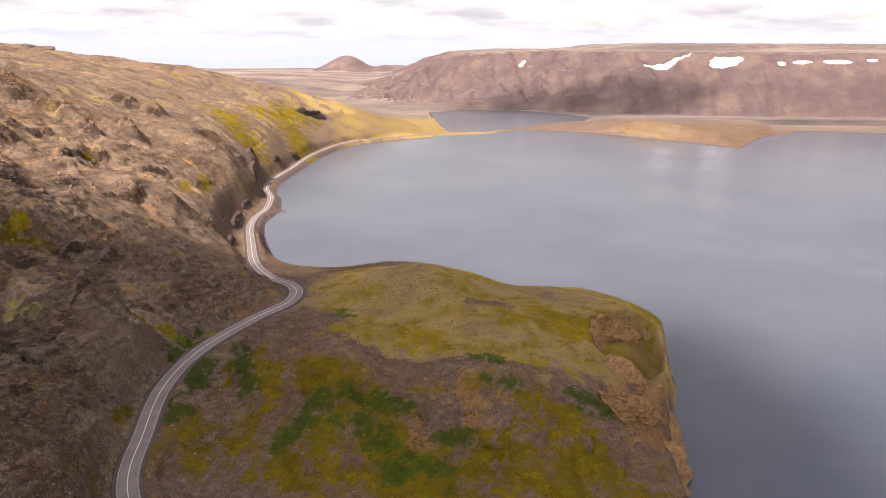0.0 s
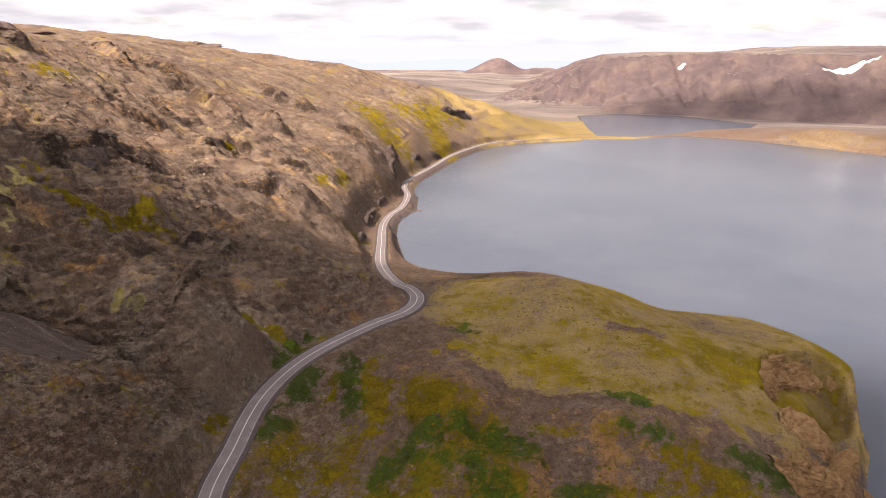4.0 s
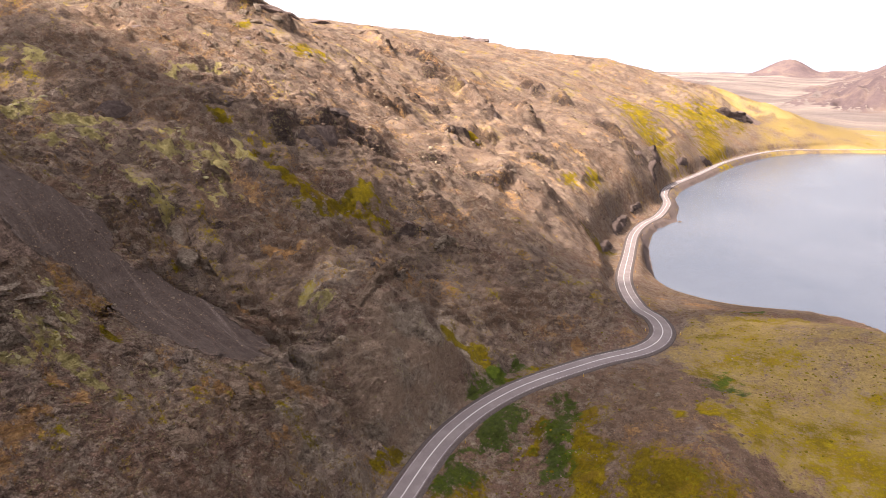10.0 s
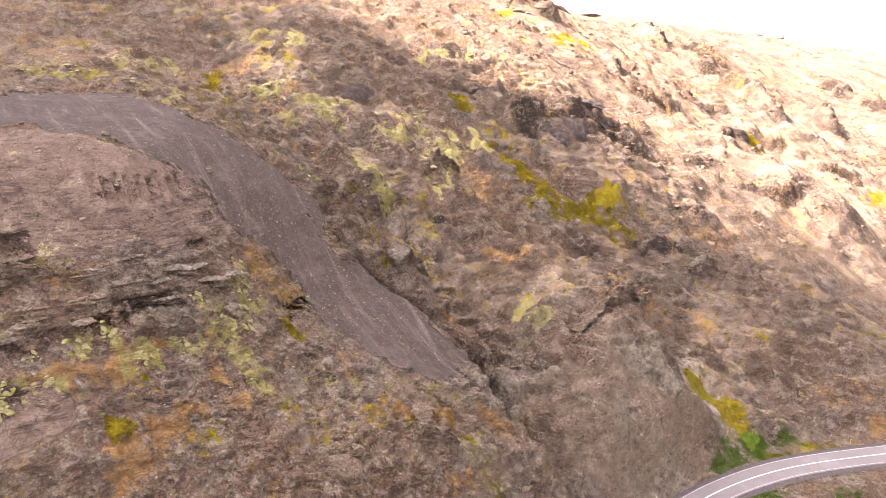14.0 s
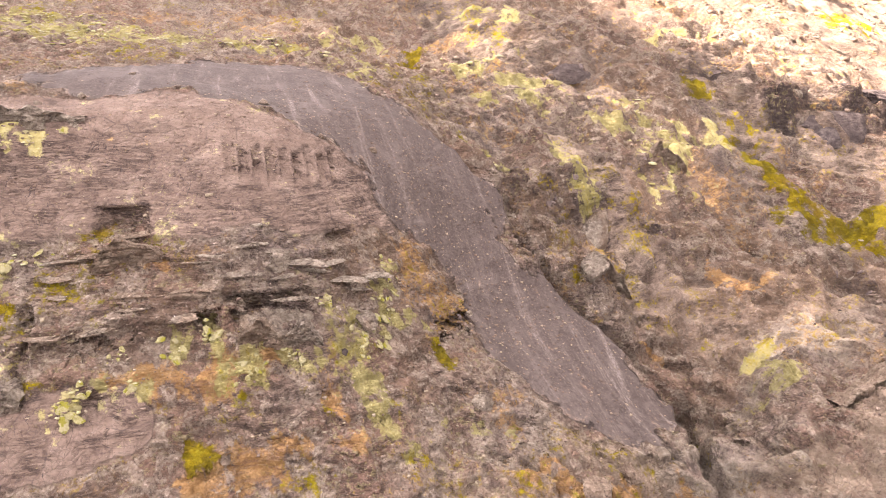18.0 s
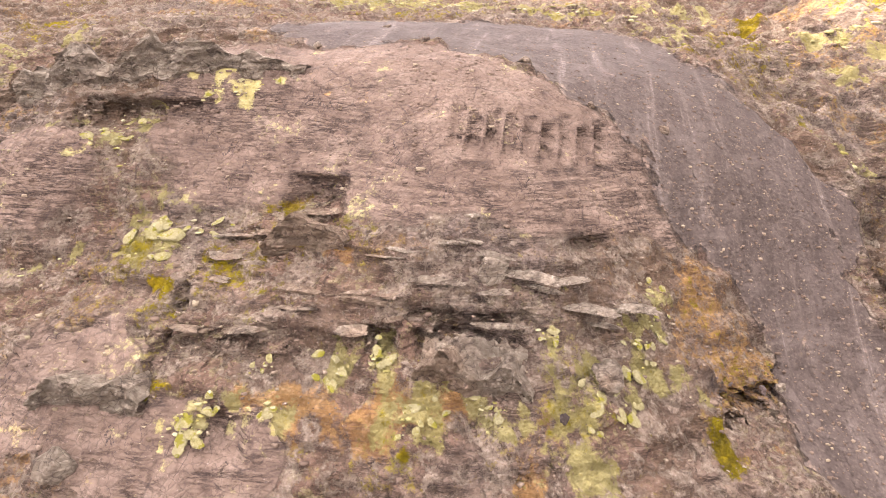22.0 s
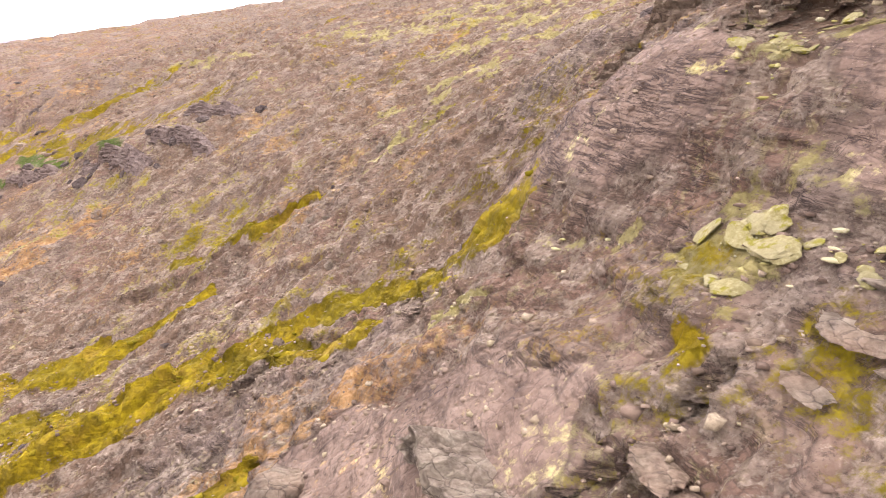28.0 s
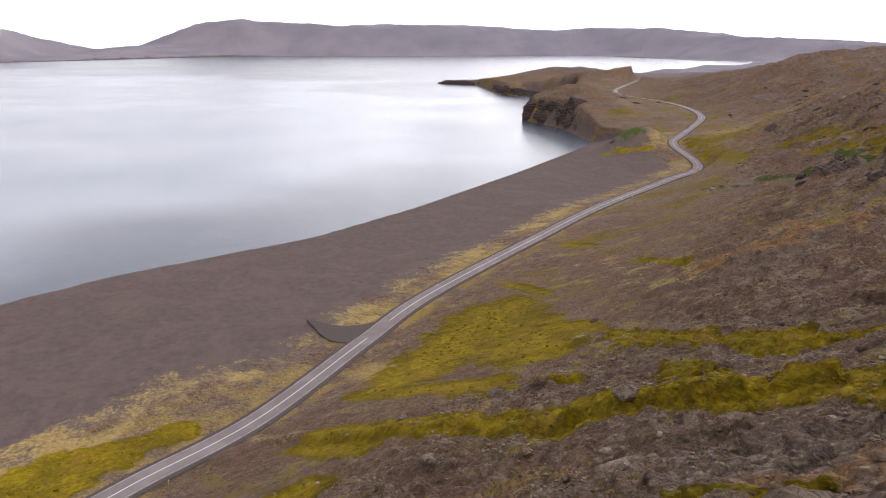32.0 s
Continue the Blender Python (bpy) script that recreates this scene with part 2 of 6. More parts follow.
def spline(points, step):
    """Points of a smooth curve through the given ones."""
    p = np.array(points, float)
    p = np.vstack([2 * p[0] - p[1], p, 2 * p[-1] - p[-2]])
    out = []
    for i in range(1, len(p) - 2):
        n = max(2, int(np.linalg.norm(p[i + 1] - p[i]) / step))
        for k in range(n):
            s = k / n
            out.append(0.5 * (2 * p[i] + (p[i + 1] - p[i - 1]) * s + (2 * p[i - 1] - 5 * p[i] + 4 * p[i + 1] - p[i + 2]) * s * s
                              + (3 * p[i] - p[i - 1] - 3 * p[i + 1] + p[i + 2]) * s ** 3))
    out.append(p[-2])
    return np.array(out)


ROAD_LINE = spline(ROAD + ROAD_NORTH, 4.0)


def lake_distance(x, y, ring):
    """Distance to a shore, positive on land."""
    best, inside = np.full(x.shape, 1e12), np.zeros(x.shape, bool)
    for (ax, ay), (bx, by) in zip(ring, ring[1:] + ring[:1]):
        dx, dy = bx - ax, by - ay
        s = np.clip(((x - ax) * dx + (y - ay) * dy) / (dx * dx + dy * dy), 0, 1)
        best = np.minimum(best, (x - ax - s * dx) ** 2 + (y - ay - s * dy) ** 2)
        if dy:
            inside ^= ((ay > y) != (by > y)) & (x < dx * (y - ay) / dy + ax)
    return np.where(inside, -1, 1) * np.sqrt(best)


def road_distance(x, y):
    """Distance to the road's middle and the road's height there."""
    best, high = np.full(x.shape, 400.0 ** 2), np.zeros(x.shape)
    for a, b in zip(ROAD_LINE[:-1], ROAD_LINE[1:]):
        near = np.flatnonzero((np.abs(x - a[0]) < 34) & (np.abs(y - a[1]) < 34))
        if len(near):
            d = b - a
            s = np.clip(((x[near] - a[0]) * d[0] + (y[near] - a[1]) * d[1]) / (d[0] ** 2 + d[1] ** 2), 0, 1)
            q = (x[near] - a[0] - s * d[0]) ** 2 + (y[near] - a[1] - s * d[1]) ** 2
            win = q < best[near]
            best[near[win]], high[near[win]] = q[win], (a[2] + s * d[2])[win]
    return np.sqrt(best), high


KNOTS = np.array([p for some in LINES.values() for p in some] + [tuple(p) for p in ROAD_LINE[::14]], float)
SOFT = 9.0


def solve_land():
    d = np.sqrt(((KNOTS[:, None, :2] - KNOTS[None, :, :2]) ** 2).sum(2) + SOFT ** 2)
    n = len(KNOTS)
    a = np.zeros((n + 3, n + 3))
    a[:n, :n] = -d + 3.0 * np.eye(n)
    a[:n, n], a[:n, n + 1:], a[n, :n], a[n + 1:, :n] = 1, KNOTS[:, :2] / 500, 1, KNOTS[:, :2].T / 500
    return np.linalg.solve(a, np.concatenate([KNOTS[:, 2], [0, 0, 0]]))


WEIGHTS = solve_land()


def broad_land(x, y):
    h = WEIGHTS[-3] + WEIGHTS[-2] * x / 500 + WEIGHTS[-1] * y / 500
    for w, (kx, ky, _) in zip(WEIGHTS, KNOTS):
        h -= w * np.sqrt((x - kx) ** 2 + (y - ky) ** 2 + SOFT ** 2)
    return h

MESA = [(-330, 2020), (-120, 1840), (210, 1755), (420, 1640), (600, 1480), (700, 1385), (830, 1345), (1300, 1285), (2300, 760), (3500, -480), (4700, -1500), (4700, 4700), (-420, 4700), (-330, 2700)]
SOUTH_RANGE = [(3900, -1880), (3350, -2700), (2620, -3830), (2200, -3800), (1536, -3150), (1213, -3240), (700, -3300), (-400, -3000), (-400, -4700), (4700, -4700), (4700, -1500)]
SCREE_EDGE = [(-181, 111), (-186, 126), (-181, 138), (-177, 146), (-175, 154), (-170, 159), (-167, 162), (-166, 168), (-162, 172), (-156, 172), (-148, 172), (-143, 175), (-138, 180), (-134, 189), (-133, 197),
              (-146, 205), (-152, 204), (-159, 202), (-165, 197), (-171, 193), (-172, 188), (-176, 186), (-182, 187), (-189, 187), (-194, 182), (-203, 173), (-218, 166), (-237, 152), (-229, 131), (-206, 112), (-193, 101)]
TUFF_EDGE = [(-160, 97), (-156, 106), (-156, 117), (-154, 124), (-153, 135), (-156, 148), (-165, 160), (-171, 160), (-176, 154), (-181, 140), (-187, 126), (-182, 108), (-178, 97)]
TUFF_BLOCKS = [(-155, 78, 5.5, 15), (-137, 101, 6, 9), (-133, 112, 4, 8), (-131, 92, 5, 6), (-134, 120, 3, 4)]
GULLY = [(-193, 191, 2), (-179, 188.5, 4), (-176, 192, 5), (-169, 197, 3), (-159, 202.5, 3), (-152, 205.5, 3), (-147, 208, 6), (-140, 205, 6), (-128, 201, 4), (-108, 208, 3)]
# crags that stand out of the slope: their foot line and height
CRAG_LINES = [([(-368, 393), (-352, 398), (-336, 411)], 10), ([(-326, 372), (-315, 390)], 6), ([(-416, 592), (-390, 575), (-367, 553)], 9), ([(-388, 588), (-360, 590), (-331, 589)], 9), ([(-310, 429), (-282, 412)], 7),
              ([(-343, 562), (-303, 575), (-277, 563)], 10), ([(-273, 407), (-266, 436)], 7), ([(-310, 501), (-289, 516)], 8), ([(-270, 510), (-254, 523)], 7), ([(-237, 457), (-225, 440)], 7),
              ([(-216, 280), (-224, 292), (-213, 314), (-203, 331)], 8), ([(-202, 356), (-198, 365)], 4), ([(-191, 368), (-175, 384), (-182, 412)], 7), ([(-280, 622), (-257, 595)], 13), ([(-347, 748), (-297, 751)], 13),
              ([(-256, 710), (-232, 722), (-209, 728)], 9), ([(-188, 190), (-192, 200), (-196, 211)], 2.6), ([(-184, 190), (-190, 204), (-194, 217)], 2.4), ([(-199, 227), (-201, 244)], 2.2), ([(-240, 223), (-250, 240)], 3.5), ([(-187, 223), (-183, 236)], 1.8), ([(-152, 162), (-157, 172)], 2), ([(-292, 207), (-286, 223)], 3), ([(-242, 254), (-243, 284)], 2.6),
              ([(-165, 281), (-156, 298)], 2.6), ([(-169, 257), (-162, 267)], 2), ([(-250, 452), (-240, 480)], 6), ([(-228, 520), (-214, 545)], 6), ([(-218, 404), (-222, 430)], 5)]


def crag_relief(x, y):
    """Broken steps of rock, gentle behind and steep in front, and where they lie."""
    out, mask = np.zeros_like(x), np.zeros_like(x)
    for line, tall in CRAG_LINES:
        for (ax, ay), (bx, by) in zip(line, line[1:]):
            reach = 2.4 * tall
            near = np.flatnonzero((x > min(ax, bx) - reach) & (x < max(ax, bx) + reach) & (y > min(ay, by) - reach) & (y < max(ay, by) + reach))
            if not len(near):
                continue
            u, v = x[near], y[near]
            dx, dy = bx - ax, by - ay
            n = math.hypot(dx, dy)
            ox, oy = dy / n, -dx / n
            if ox - 0.4 * oy < 0:
                ox, oy = -ox, -oy
            s = ((u - ax) * dx + (v - ay) * dy) / (n * n)
            c = (u - ax) * ox + (v - ay) * oy + 0.45 * tall * fbm(u, v, 1.2 * tall, 4)
            ends = smooth(-0.5 * tall / n, 0.1, s) * smooth(1 + 0.5 * tall / n, 0.9, s)
            crown = tall * np.clip(0.62 + 0.6 * fbm(u + 80, v, 2.4 * tall, 3), 0.1, 1.1)
            level = crown * smooth(-1.9 * tall, -0.1 * tall, c) * smooth(0.55 * tall, 0.0, c) * ends / (0.3 * tall)
            out[near] = np.maximum(out[near], 0.3 * tall * (np.floor(level) + smooth(0.55, 1.0, level - np.floor(level))))
            mask[near] = np.maximum(mask[near], ends * smooth(-0.5 * tall, 0, c) * smooth(0.8 * tall, 0.4 * tall, c))
    return out, mask


# ---- what covers the ground, strip by strip ----
def streaks(x, y, rows, ragged):
    """1 in the middle of each strip (ax, ay, bx, by, half width), 0.5 at its edge."""
    best = np.zeros_like(x)
    for ax, ay, bx, by, w in rows:
        near = np.flatnonzero((x > min(ax, bx) - 3 * w) & (x < max(ax, bx) + 3 * w) & (y > min(ay, by) - 3 * w) & (y < max(ay, by) + 3 * w))
        dx, dy = bx - ax, by - ay
        s = np.clip(((x[near] - ax) * dx + (y[near] - ay) * dy) / max(dx * dx + dy * dy, 0.01), 0, 1)
        q = np.hypot(x[near] - ax - s * dx, y[near] - ay - s * dy) / w
        best[near] = np.maximum(best[near], np.clip(1.0 - 0.5 * q + 0.62 * ragged[near], 0, 1))
    return best


TURF = [(-17, 19, 1, -29, 8.8), (1, -29, -50, 10, 8.4), (-14, 33, -55, 34, 3.5), (-60, 40, -78, 38, 1.8), (-34, 58, -70, 58, 2.8), (-70, 58, -95, 58, 2.6), (-95, 58, -120, 54, 1.9), (-40, -14, -75, 14, 2.8), (-75, 14, -103, 21, 3.0), (-103, 21, -120, 23, 1.8),
        (16, -55, -9, -43, 1.7), (-123, 56, -131, 56, 1.6), (-131, 56, -139, 60, 1.5), (-113, -12, -128, 9, 0.9), (-129, 11, -140, 10, 0.9), (-118, 83, -126, 84, 0.9)]
TURF_NEAR = [(-93, 35, -109, 54, 2.9), (-109, 54, -120, 53, 2.0), (-123, 56, -137, 70, 1.5), (-139, 60, -144, 72, 1.2), (-148, 75, -149, 79, 2.0), (-34, 63, -58, 65, 2.1), (-24, -69, -51, -48, 1.4), (32, -111, 19, -105, 2.1), (8, 96, 0, 118, 9), (14, 88, 10, 70, 4),
             (-60, 80, -52, 96, 4), (-36, 110, -24, 130, 5)]
BRIGHT = [(-137, 112, -135, 112, 1.6), (-156, 115, -157, 117, 0.9), (-154, 66, -149, 76, 2.4), (-161, 73, -158, 80, 0.9), (-136, 134, -136, 134, 0.5), (-147, 105, -146, 107, 0.7), (-147, 163, -146, 164, 1.2), (-130, 128, -130, 129, 1.0), (-174, 201, -173, 203, 1.6), (-134, 144, -134, 145, 0.8),
          (-105, 253, -98, 253, 1.9), (-112, 252, -108, 252, 1.9), (-105, 210, -106, 203, 2)]
SLOPE_MOSS = [(-180, 267, -178, 288, 5), (-213, 268, -187, 265, 4), (-237, 266, -232, 268, 3), (-262, 186, -270, 192, 3.5), (-187, 265, -180, 269, 4.4), (-317, 378, -314, 412, 4.5), (-346, 386, -343, 375, 3.8), (-235, 265, -232, 269, 3.2), (-185, 270, -171, 280, 4), (-148, 445, -150, 481, 3.6)]
BRIGHT_FAR = [(-55, -184, -120, -122, 5.5), (131, -396, -20, -248, 8.7), (-22, -224, -79, -168, 6), (-36, -229, -96, -244, 6), (175, -352, 150, -365, 6), (-318, 380, -310, 398, 6), (-250, 470, -244, 476, 4), (-194, 560, -204, 592, 4), (-196, 520, -203, 545, 4), (-230, 830, -280, 900, 22), (-190, 940, -230, 1040, 20), (-260, 1000, -220, 1120, 22)]
PALE = [(-152, 102, -150, 105, 2.4), (-141, 120, -139, 119, 0.9), (-137, 121, -137, 122, 1.1), (-136, 116, -134, 114, 1.5), (-140, 136, -138, 134, 1.6), (-142, 130, -142, 131, 1.2), (-141, 126, -141, 127, 1.4), (-147, 146, -147, 146, 1.2), (-153, 106, -154, 110, 1.3), (-142, 138, -142, 138, 0.8),
        (-141, 140, -140, 142, 1.2), (-152, 155, -150, 155, 1.6), (-148, 155, -145, 153, 2.0), (-142, 150, -144, 151, 1.5), (-158, 158, -156, 157, 1.4), (-155, 155, -154, 157, 1.1), (-159, 91, -163, 95, 2.3), (-166, 102, -170, 111, 1.1), (-135, 113, -137, 117, 1.2)]
PALE_SLOPE = [(-146, 152, -151, 160, 1.4), (-138, 150, -133, 152, 2.4), (-136, 162, -133, 170, 1.2), (-204, 206, -194, 211, 3.1), (-224, 198, -228, 218, 3.1), (-215, 234, -207, 241, 2.6), (-148, 224, -139, 222, 1.9), (-201, -120, -229, -46, 12), (-180, -46, -199, -18, 6.3), (-158, -18, -175, -7, 3.4), (-148, 14, -162, 8, 2.3), (-216, 227, -211, 256, 4.5), (-314, 221, -292, 234, 7), (-238, 206, -232, 227, 3.6), (-275, 278, -273, 301, 3), (-300, 170, -300, 184, 6), (-172, 110, -168, 100, 1.4)]
PALE_UPPER = [(-141, 84, -144, 87, 1.0), (-148, 88, -150, 94, 0.8), (-162, 93, -157, 96, 1.2), (-309, 60, -285, 110, 12), (-251, 159, -256, 175, 3), (-276, 145, -270, 160, 5), (-222, 163, -240, 170, 2.5), (-256, 200, -262, 215, 4), (-280, 110, -270, 150, 6), (-195, 235, -225, 242, 4),
              (-198, 189, -195, 192, 2), (-185, 20, -190, 60, 6), (-159, -15, -183, -13, 2), (-158, -155, -206, -47, 6), (-95, -262, -173, -162, 7), (-7, -50, -73, -61, 1.8), (53, 201, 54, 198, 9), (-36, 201, -33, 192, 2.7), (-69, 209, -68, 205, 4)]
LUSH_ROAD = [(-87, 229, -91, 239, 4.2), (-77, 252, -74, 234, 3.4), (-100, 252, -99, 261, 2.4), (-102, 243, -101, 247, 2.6), (-94, 217, -93, 220, 2)]
LUSH = [(-78, 251, -70, 226, 3.4), (-89, 241, -90, 230, 3.2), (-33, 219, -13, 218, 5.0), (-28, 206, -19, 201, 5.4), (11, 246, 21, 245, 2.3), (18, 231, 26, 230, 3.2), (50, 229, 60, 230, 4.7), (-2, 207, 9, 209, 2.8), (-4, 194, -2, 193, 4.7), (-18, 193, -13, 191, 3.6), (-54, 367, -49, 377, 2.9), (-41, 215, -49, 199, 5.0), (-44, 283, -43, 279, 4.0),
        (-90, 207, -90, 217, 3.0), (-8, -194, -42, -158, 2.4), (19, -200, -7, -182, 2.0), (-40, -196, -90, -99, 3), (190, -394, 174, -380, 8)]
OLIVE = [(-114, 250, -109, 256, 2.2), (-71, 250, -67, 232, 3.4), (-80, 241, -77, 232, 2.5), (-67, 243, -61, 222, 4.9), (32, 222, 47, 218, 7.2), (-46, 193, -41, 204, 6.6), (25, 203, 22, 208, 4.5), (46, 205, 59, 206, 5.3), (8, 197, 15, 207, 4.4), (14, 267, 24, 260, 4.4), (-33, 298, -18, 292, 5.6), (-36, 189, -52, 189, 6.1), (-48, 358, -43, 328, 6), (-60, 215, -66, 196, 4)]
RUST = [(-137, 119, -138, 125, 1.8), (-137, 128, -139, 133, 1.4), (-151, 123, -150, 125, 0.7), (-169, 122, -169, 122, 1.2), (-169, 117, -168, 116, 1.0), (-137, 132, -141, 139, 1.2), (-157, 108, -156, 109, 0.9), (-136, 145, -134, 146, 1.4), (-131, 139, -129, 133, 1.6), (-167, 234, -165, 236, 3),
        (-159, 210, -156, 212, 1.6), (-126, 180, -127, 186, 1.8), (-138, 246, -141, 262, 2.6), (-116, 228, -113, 232, 1.6), (-10, 216, -4, 200, 3.6), (-43, 231, -29, 229, 4.4)]
RUST_FOOT = [(-138, 123, -137, 130, 1.5), (-125, 126, -125, 131, 2.2), (-128, 133, -129, 137, 1.6), (-150, 169, -147, 170, 0.6), (-130, 175, -127, 169, 0.8), (-173, 233, -166, 235, 2.1), (-115, 210, -114, 211, 1.4), (-131, 145, -130, 148, 1.6), (-127, 127, -128, 131, 1.8), (-128, 195, -124, 199, 1.9), (-112, 210, -109, 210, 1.6), (-127, 175, -125, 178, 1.4), (-87, 279, -85, 281, 2), (-115, 177, -115, 182, 1.7)]
RUST_HEAD = [(100, 264, 106, 290, 6), (88, 210, 96, 258, 6), (8, 229, 13, 211, 6.0), (78, 308, 62, 272, 6.8), (74, 276, 90, 304, 12), (70, 242, 76, 224, 6), (21, 227, 23, 222, 2.1), (-5, 212, -2, 208, 2), (-23, 196, -20, 194, 3), (-88, -60, -60, -40, 7), (-60, 6, -52, -2, 2.0)]
BARE_NORTH = [(-86, 249, -59, 281, 4.7), (-58, 258, -48, 273, 7.6), (-62, 242, -42, 255, 4.2), (-348, 295, -306, 306, 9), (-292, 211, -242, 185, 3.6), (-195, 225, -170, 244, 2.8), (-171, 236, -150, 236, 2.8), (-350, 353, -320, 377, 9), (-116, 276, -108, 294, 4)]
BARE = [(-72, 270, -45, 274, 4.7), (-60, 247, -54, 252, 3.4), (-61, 279, -50, 262, 5.5), (-38, 250, -25, 242, 2.2), (-25, 242, 16, 242, 2.4), (16, 242, 42, 240, 1.6), (12, 295, 29, 295, 2.6), (-26, 232, 5, 235, 2.4), (-8, 216, -7, 202, 3.2), (-208, 244, -182, 249, 4),
        (-175, 249, -167, 250, 5), (-251, 255, -213, 253, 4), (4, -80, -65, -29, 6), (-133, 8, -139, 7, 2.3), (-62, 8, -50, -2, 2.0), (-72, 44, -60, 47, 1.6)]


DOME = (-117, 230)                                    # the rounded knob above the road bend


def far_land(x, y):
    h = 9 + 7 * fbm(x, y, 420, 4)
    m = -lake_distance(x, y, MESA)
    gull = ridged(x * 1.5, y * 0.5, 95, 4) * np.interp(x, [1000, 1500], [12, 3]) * smooth(10, 120, m) * (1 - smooth(250, 420, m))
    h = np.where(m > -200, h * (1 - smooth(-200, 0, m)), h)
    p = (m + 25 + 40 * fbm(x, y, 300, 3)) / 330
    h += np.interp(x, [-350, 30, 300], [20, 126, 142]) * (np.minimum(np.maximum(p, 0) ** 1.15, 1) - 0.03 * bump(p, 0 * p, 1, 0, 0.2, 1)) + gull + 26 * smooth(900, 1150, m + 120 * fbm(x, y, 500, 2))
    s = -lake_distance(x, y, SOUTH_RANGE)
    h = np.where(s > -300, h * (1 - smooth(-300, 0, s)), h)
    h += smooth(0, 420, s) * (np.interp(x, [600, 1500, 2300, 3600], [60, 95, 160, 185]) + 16 * fbm(x, y, 700, 3) + 9 * ridged(x, y, 260, 3))
    h += 34 * bump(x, y, 2750, -3250, 420, 300, 30) * smooth(0, 300, s) + 60 * bump(x, y, 4300, -1750, 420, 620)
    h += 88 * bump(x, y, -570, 4262, 120, 110) ** 0.75 + 40 * bump(x, y, -330, 4290, 75, 80) + 34 * bump(x, y, -720, 2550, 260, 150) + 18 * bump(x, y, -330, 2650, 180, 100)
    return h


def land(x, y):
    """Height of the ground, with the masks of what covers it."""
    sd = np.minimum(lake_distance(x, y, WEST_SHORE + FAR_SHORE), lake_distance(x, y, UPPER_LAKE))
    rd, rz = road_distance(x, y)
    near = broad_land(x, y)
    out = np.maximum.reduce([smooth(-700, -1300, x), smooth(1350, 1850, y), smooth(-1000, -1500, y), smooth(1000, 1300, x)])
    h = near * (1 - out) + far_land(x, y) * out
    # low sand spit in front of the table mountain
    h = np.where((x > 120) & (x < 620) & (y > 1050) & (y < 1420), 14 * smooth(0, 60, sd) + 16 * bump(x, y, 350, 1265, 70, 45), h)
    h = np.maximum(h, 0.6)
    # smaller forms of the hill
    h += 4 * bump(x, y, -157, 88, 6, 15, 8) + 3.5 * bump(x, y, -169, 96, 6, 26, 10)
    h += 5 * bump(x, y, -84, -108, 14, 7, -40) + 4 * bump(x, y, -48, -162, 16, 8, -30) + 14 * bump(x, y, 176, -386, 26, 20) + 3 * bump(x, y, -112, -85, 12, 6, -40)
    h += 6 * bump(x, y, -216, 312, 10, 26, 20) - 5 * bump(x, y, -206, 300, 7, 18, 20)
    h += 14 * bump(x, y, 760, -1050, 160, 70, -20) + 14 * bump(x, y, 350, -550, 75, 36, -38) + 8 * bump(x, y, 720, -870, 60, 22, -38)
    h -= 13 * bump(x, y, 99, 291, 10, 15) + 8 * bump(x, y, 92, 262, 8, 10) + 7 * bump(x, y, 92, 225, 10, 16)
    h += 2.6 * fbm(x, y, 26, 4) * np.clip(1.5 * bump(x, y, 0, 205, 90, 45), 0, 1) + 1.2 * ridged(x * 1.6, y * 0.6, 14, 3) * np.clip(1.4 * bump(x, y, 0, 200, 85, 38), 0, 1) + 1.6 * fbm(x, y, 40, 3) * bump(x, y, 10, 290, 90, 50)
    h += 5 * bump(x, y, 90, 320, 15, 11) + 2.5 * bump(x, y, 60, 300, 22, 16)
    bowl = np.hypot((x - 84 - 0.3 * (y - 288)) / 19, (y - 288) / 25) + 0.10 * fbm(x, y, 9, 3)
    h -= 11 * smooth(1.0, 0.80, bowl) * smooth(6, 16, h)
    # where the ground is broken rock
    east = np.interp(y, [-420, -340, -200, -37, 52, 87, 150], [150, 100, 84, 46, 12, 6, 40])
    beach = np.where((x > east) & (y < 150) & (y > -430) & (sd > -30) & (x < 400), 1.0, 0.0)
    flat = np.maximum(beach, smooth(0.30, 0.45, bump(x, y, 35, 290, 95, 75)))
    steep = smooth(18, 40, h) * (1 - flat)
    spur = np.clip(bump(x, y, -275, 520, 80, 190, 15) * 1.4, 0, 1)
    far_face = smooth(25, 60, np.hypot((x + 150) * 1.2, y - 128)) * smooth(-62, -105, x)
    big = far_face * smooth(140, 190, y) * (1 - 0.75 * smooth(300, 370, y))
    far_face = far_face * (0.25 + 0.75 * smooth(110, 160, y)) * (1 - 0.5 * smooth(300, 370, y))
    rough = 1.4 * fbm(x, y, 42, 3) + big * 2.6 * ridged(0.75 * x + 0.66 * y, 1.5 * (0.66 * x - 0.75 * y), 40, 3) + (0.9 + 0.9 * far_face + 0.7 * big) * ridged(x, y, 17, 4) + (0.75 - 0.3 * big) * ridged(x, y, 5.5, 3) + (0.30 - 0.15 * big) * ridged(x, y, 2.1, 2)
    rough = rough * (1 + 1.2 * smooth(-150, -280, y) * (y > -1300))
    face = np.clip(1.3 * bump(x, y, -152, 126, 26, 44), 0, 1)
    rough = rough * (1 - 0.45 * face)
    tuff = smooth(1.6, -1.6, lake_distance(x, y, TUFF_EDGE) + 2.0 * fbm(x, y, 9, 3))
    for cx, cy, rx, ry in TUFF_BLOCKS:
        tuff = np.maximum(tuff, smooth(1.15, 0.85, np.hypot((x - cx) / rx, (y - cy) / ry) + 0.25 * fbm(x, y, 7, 3)))
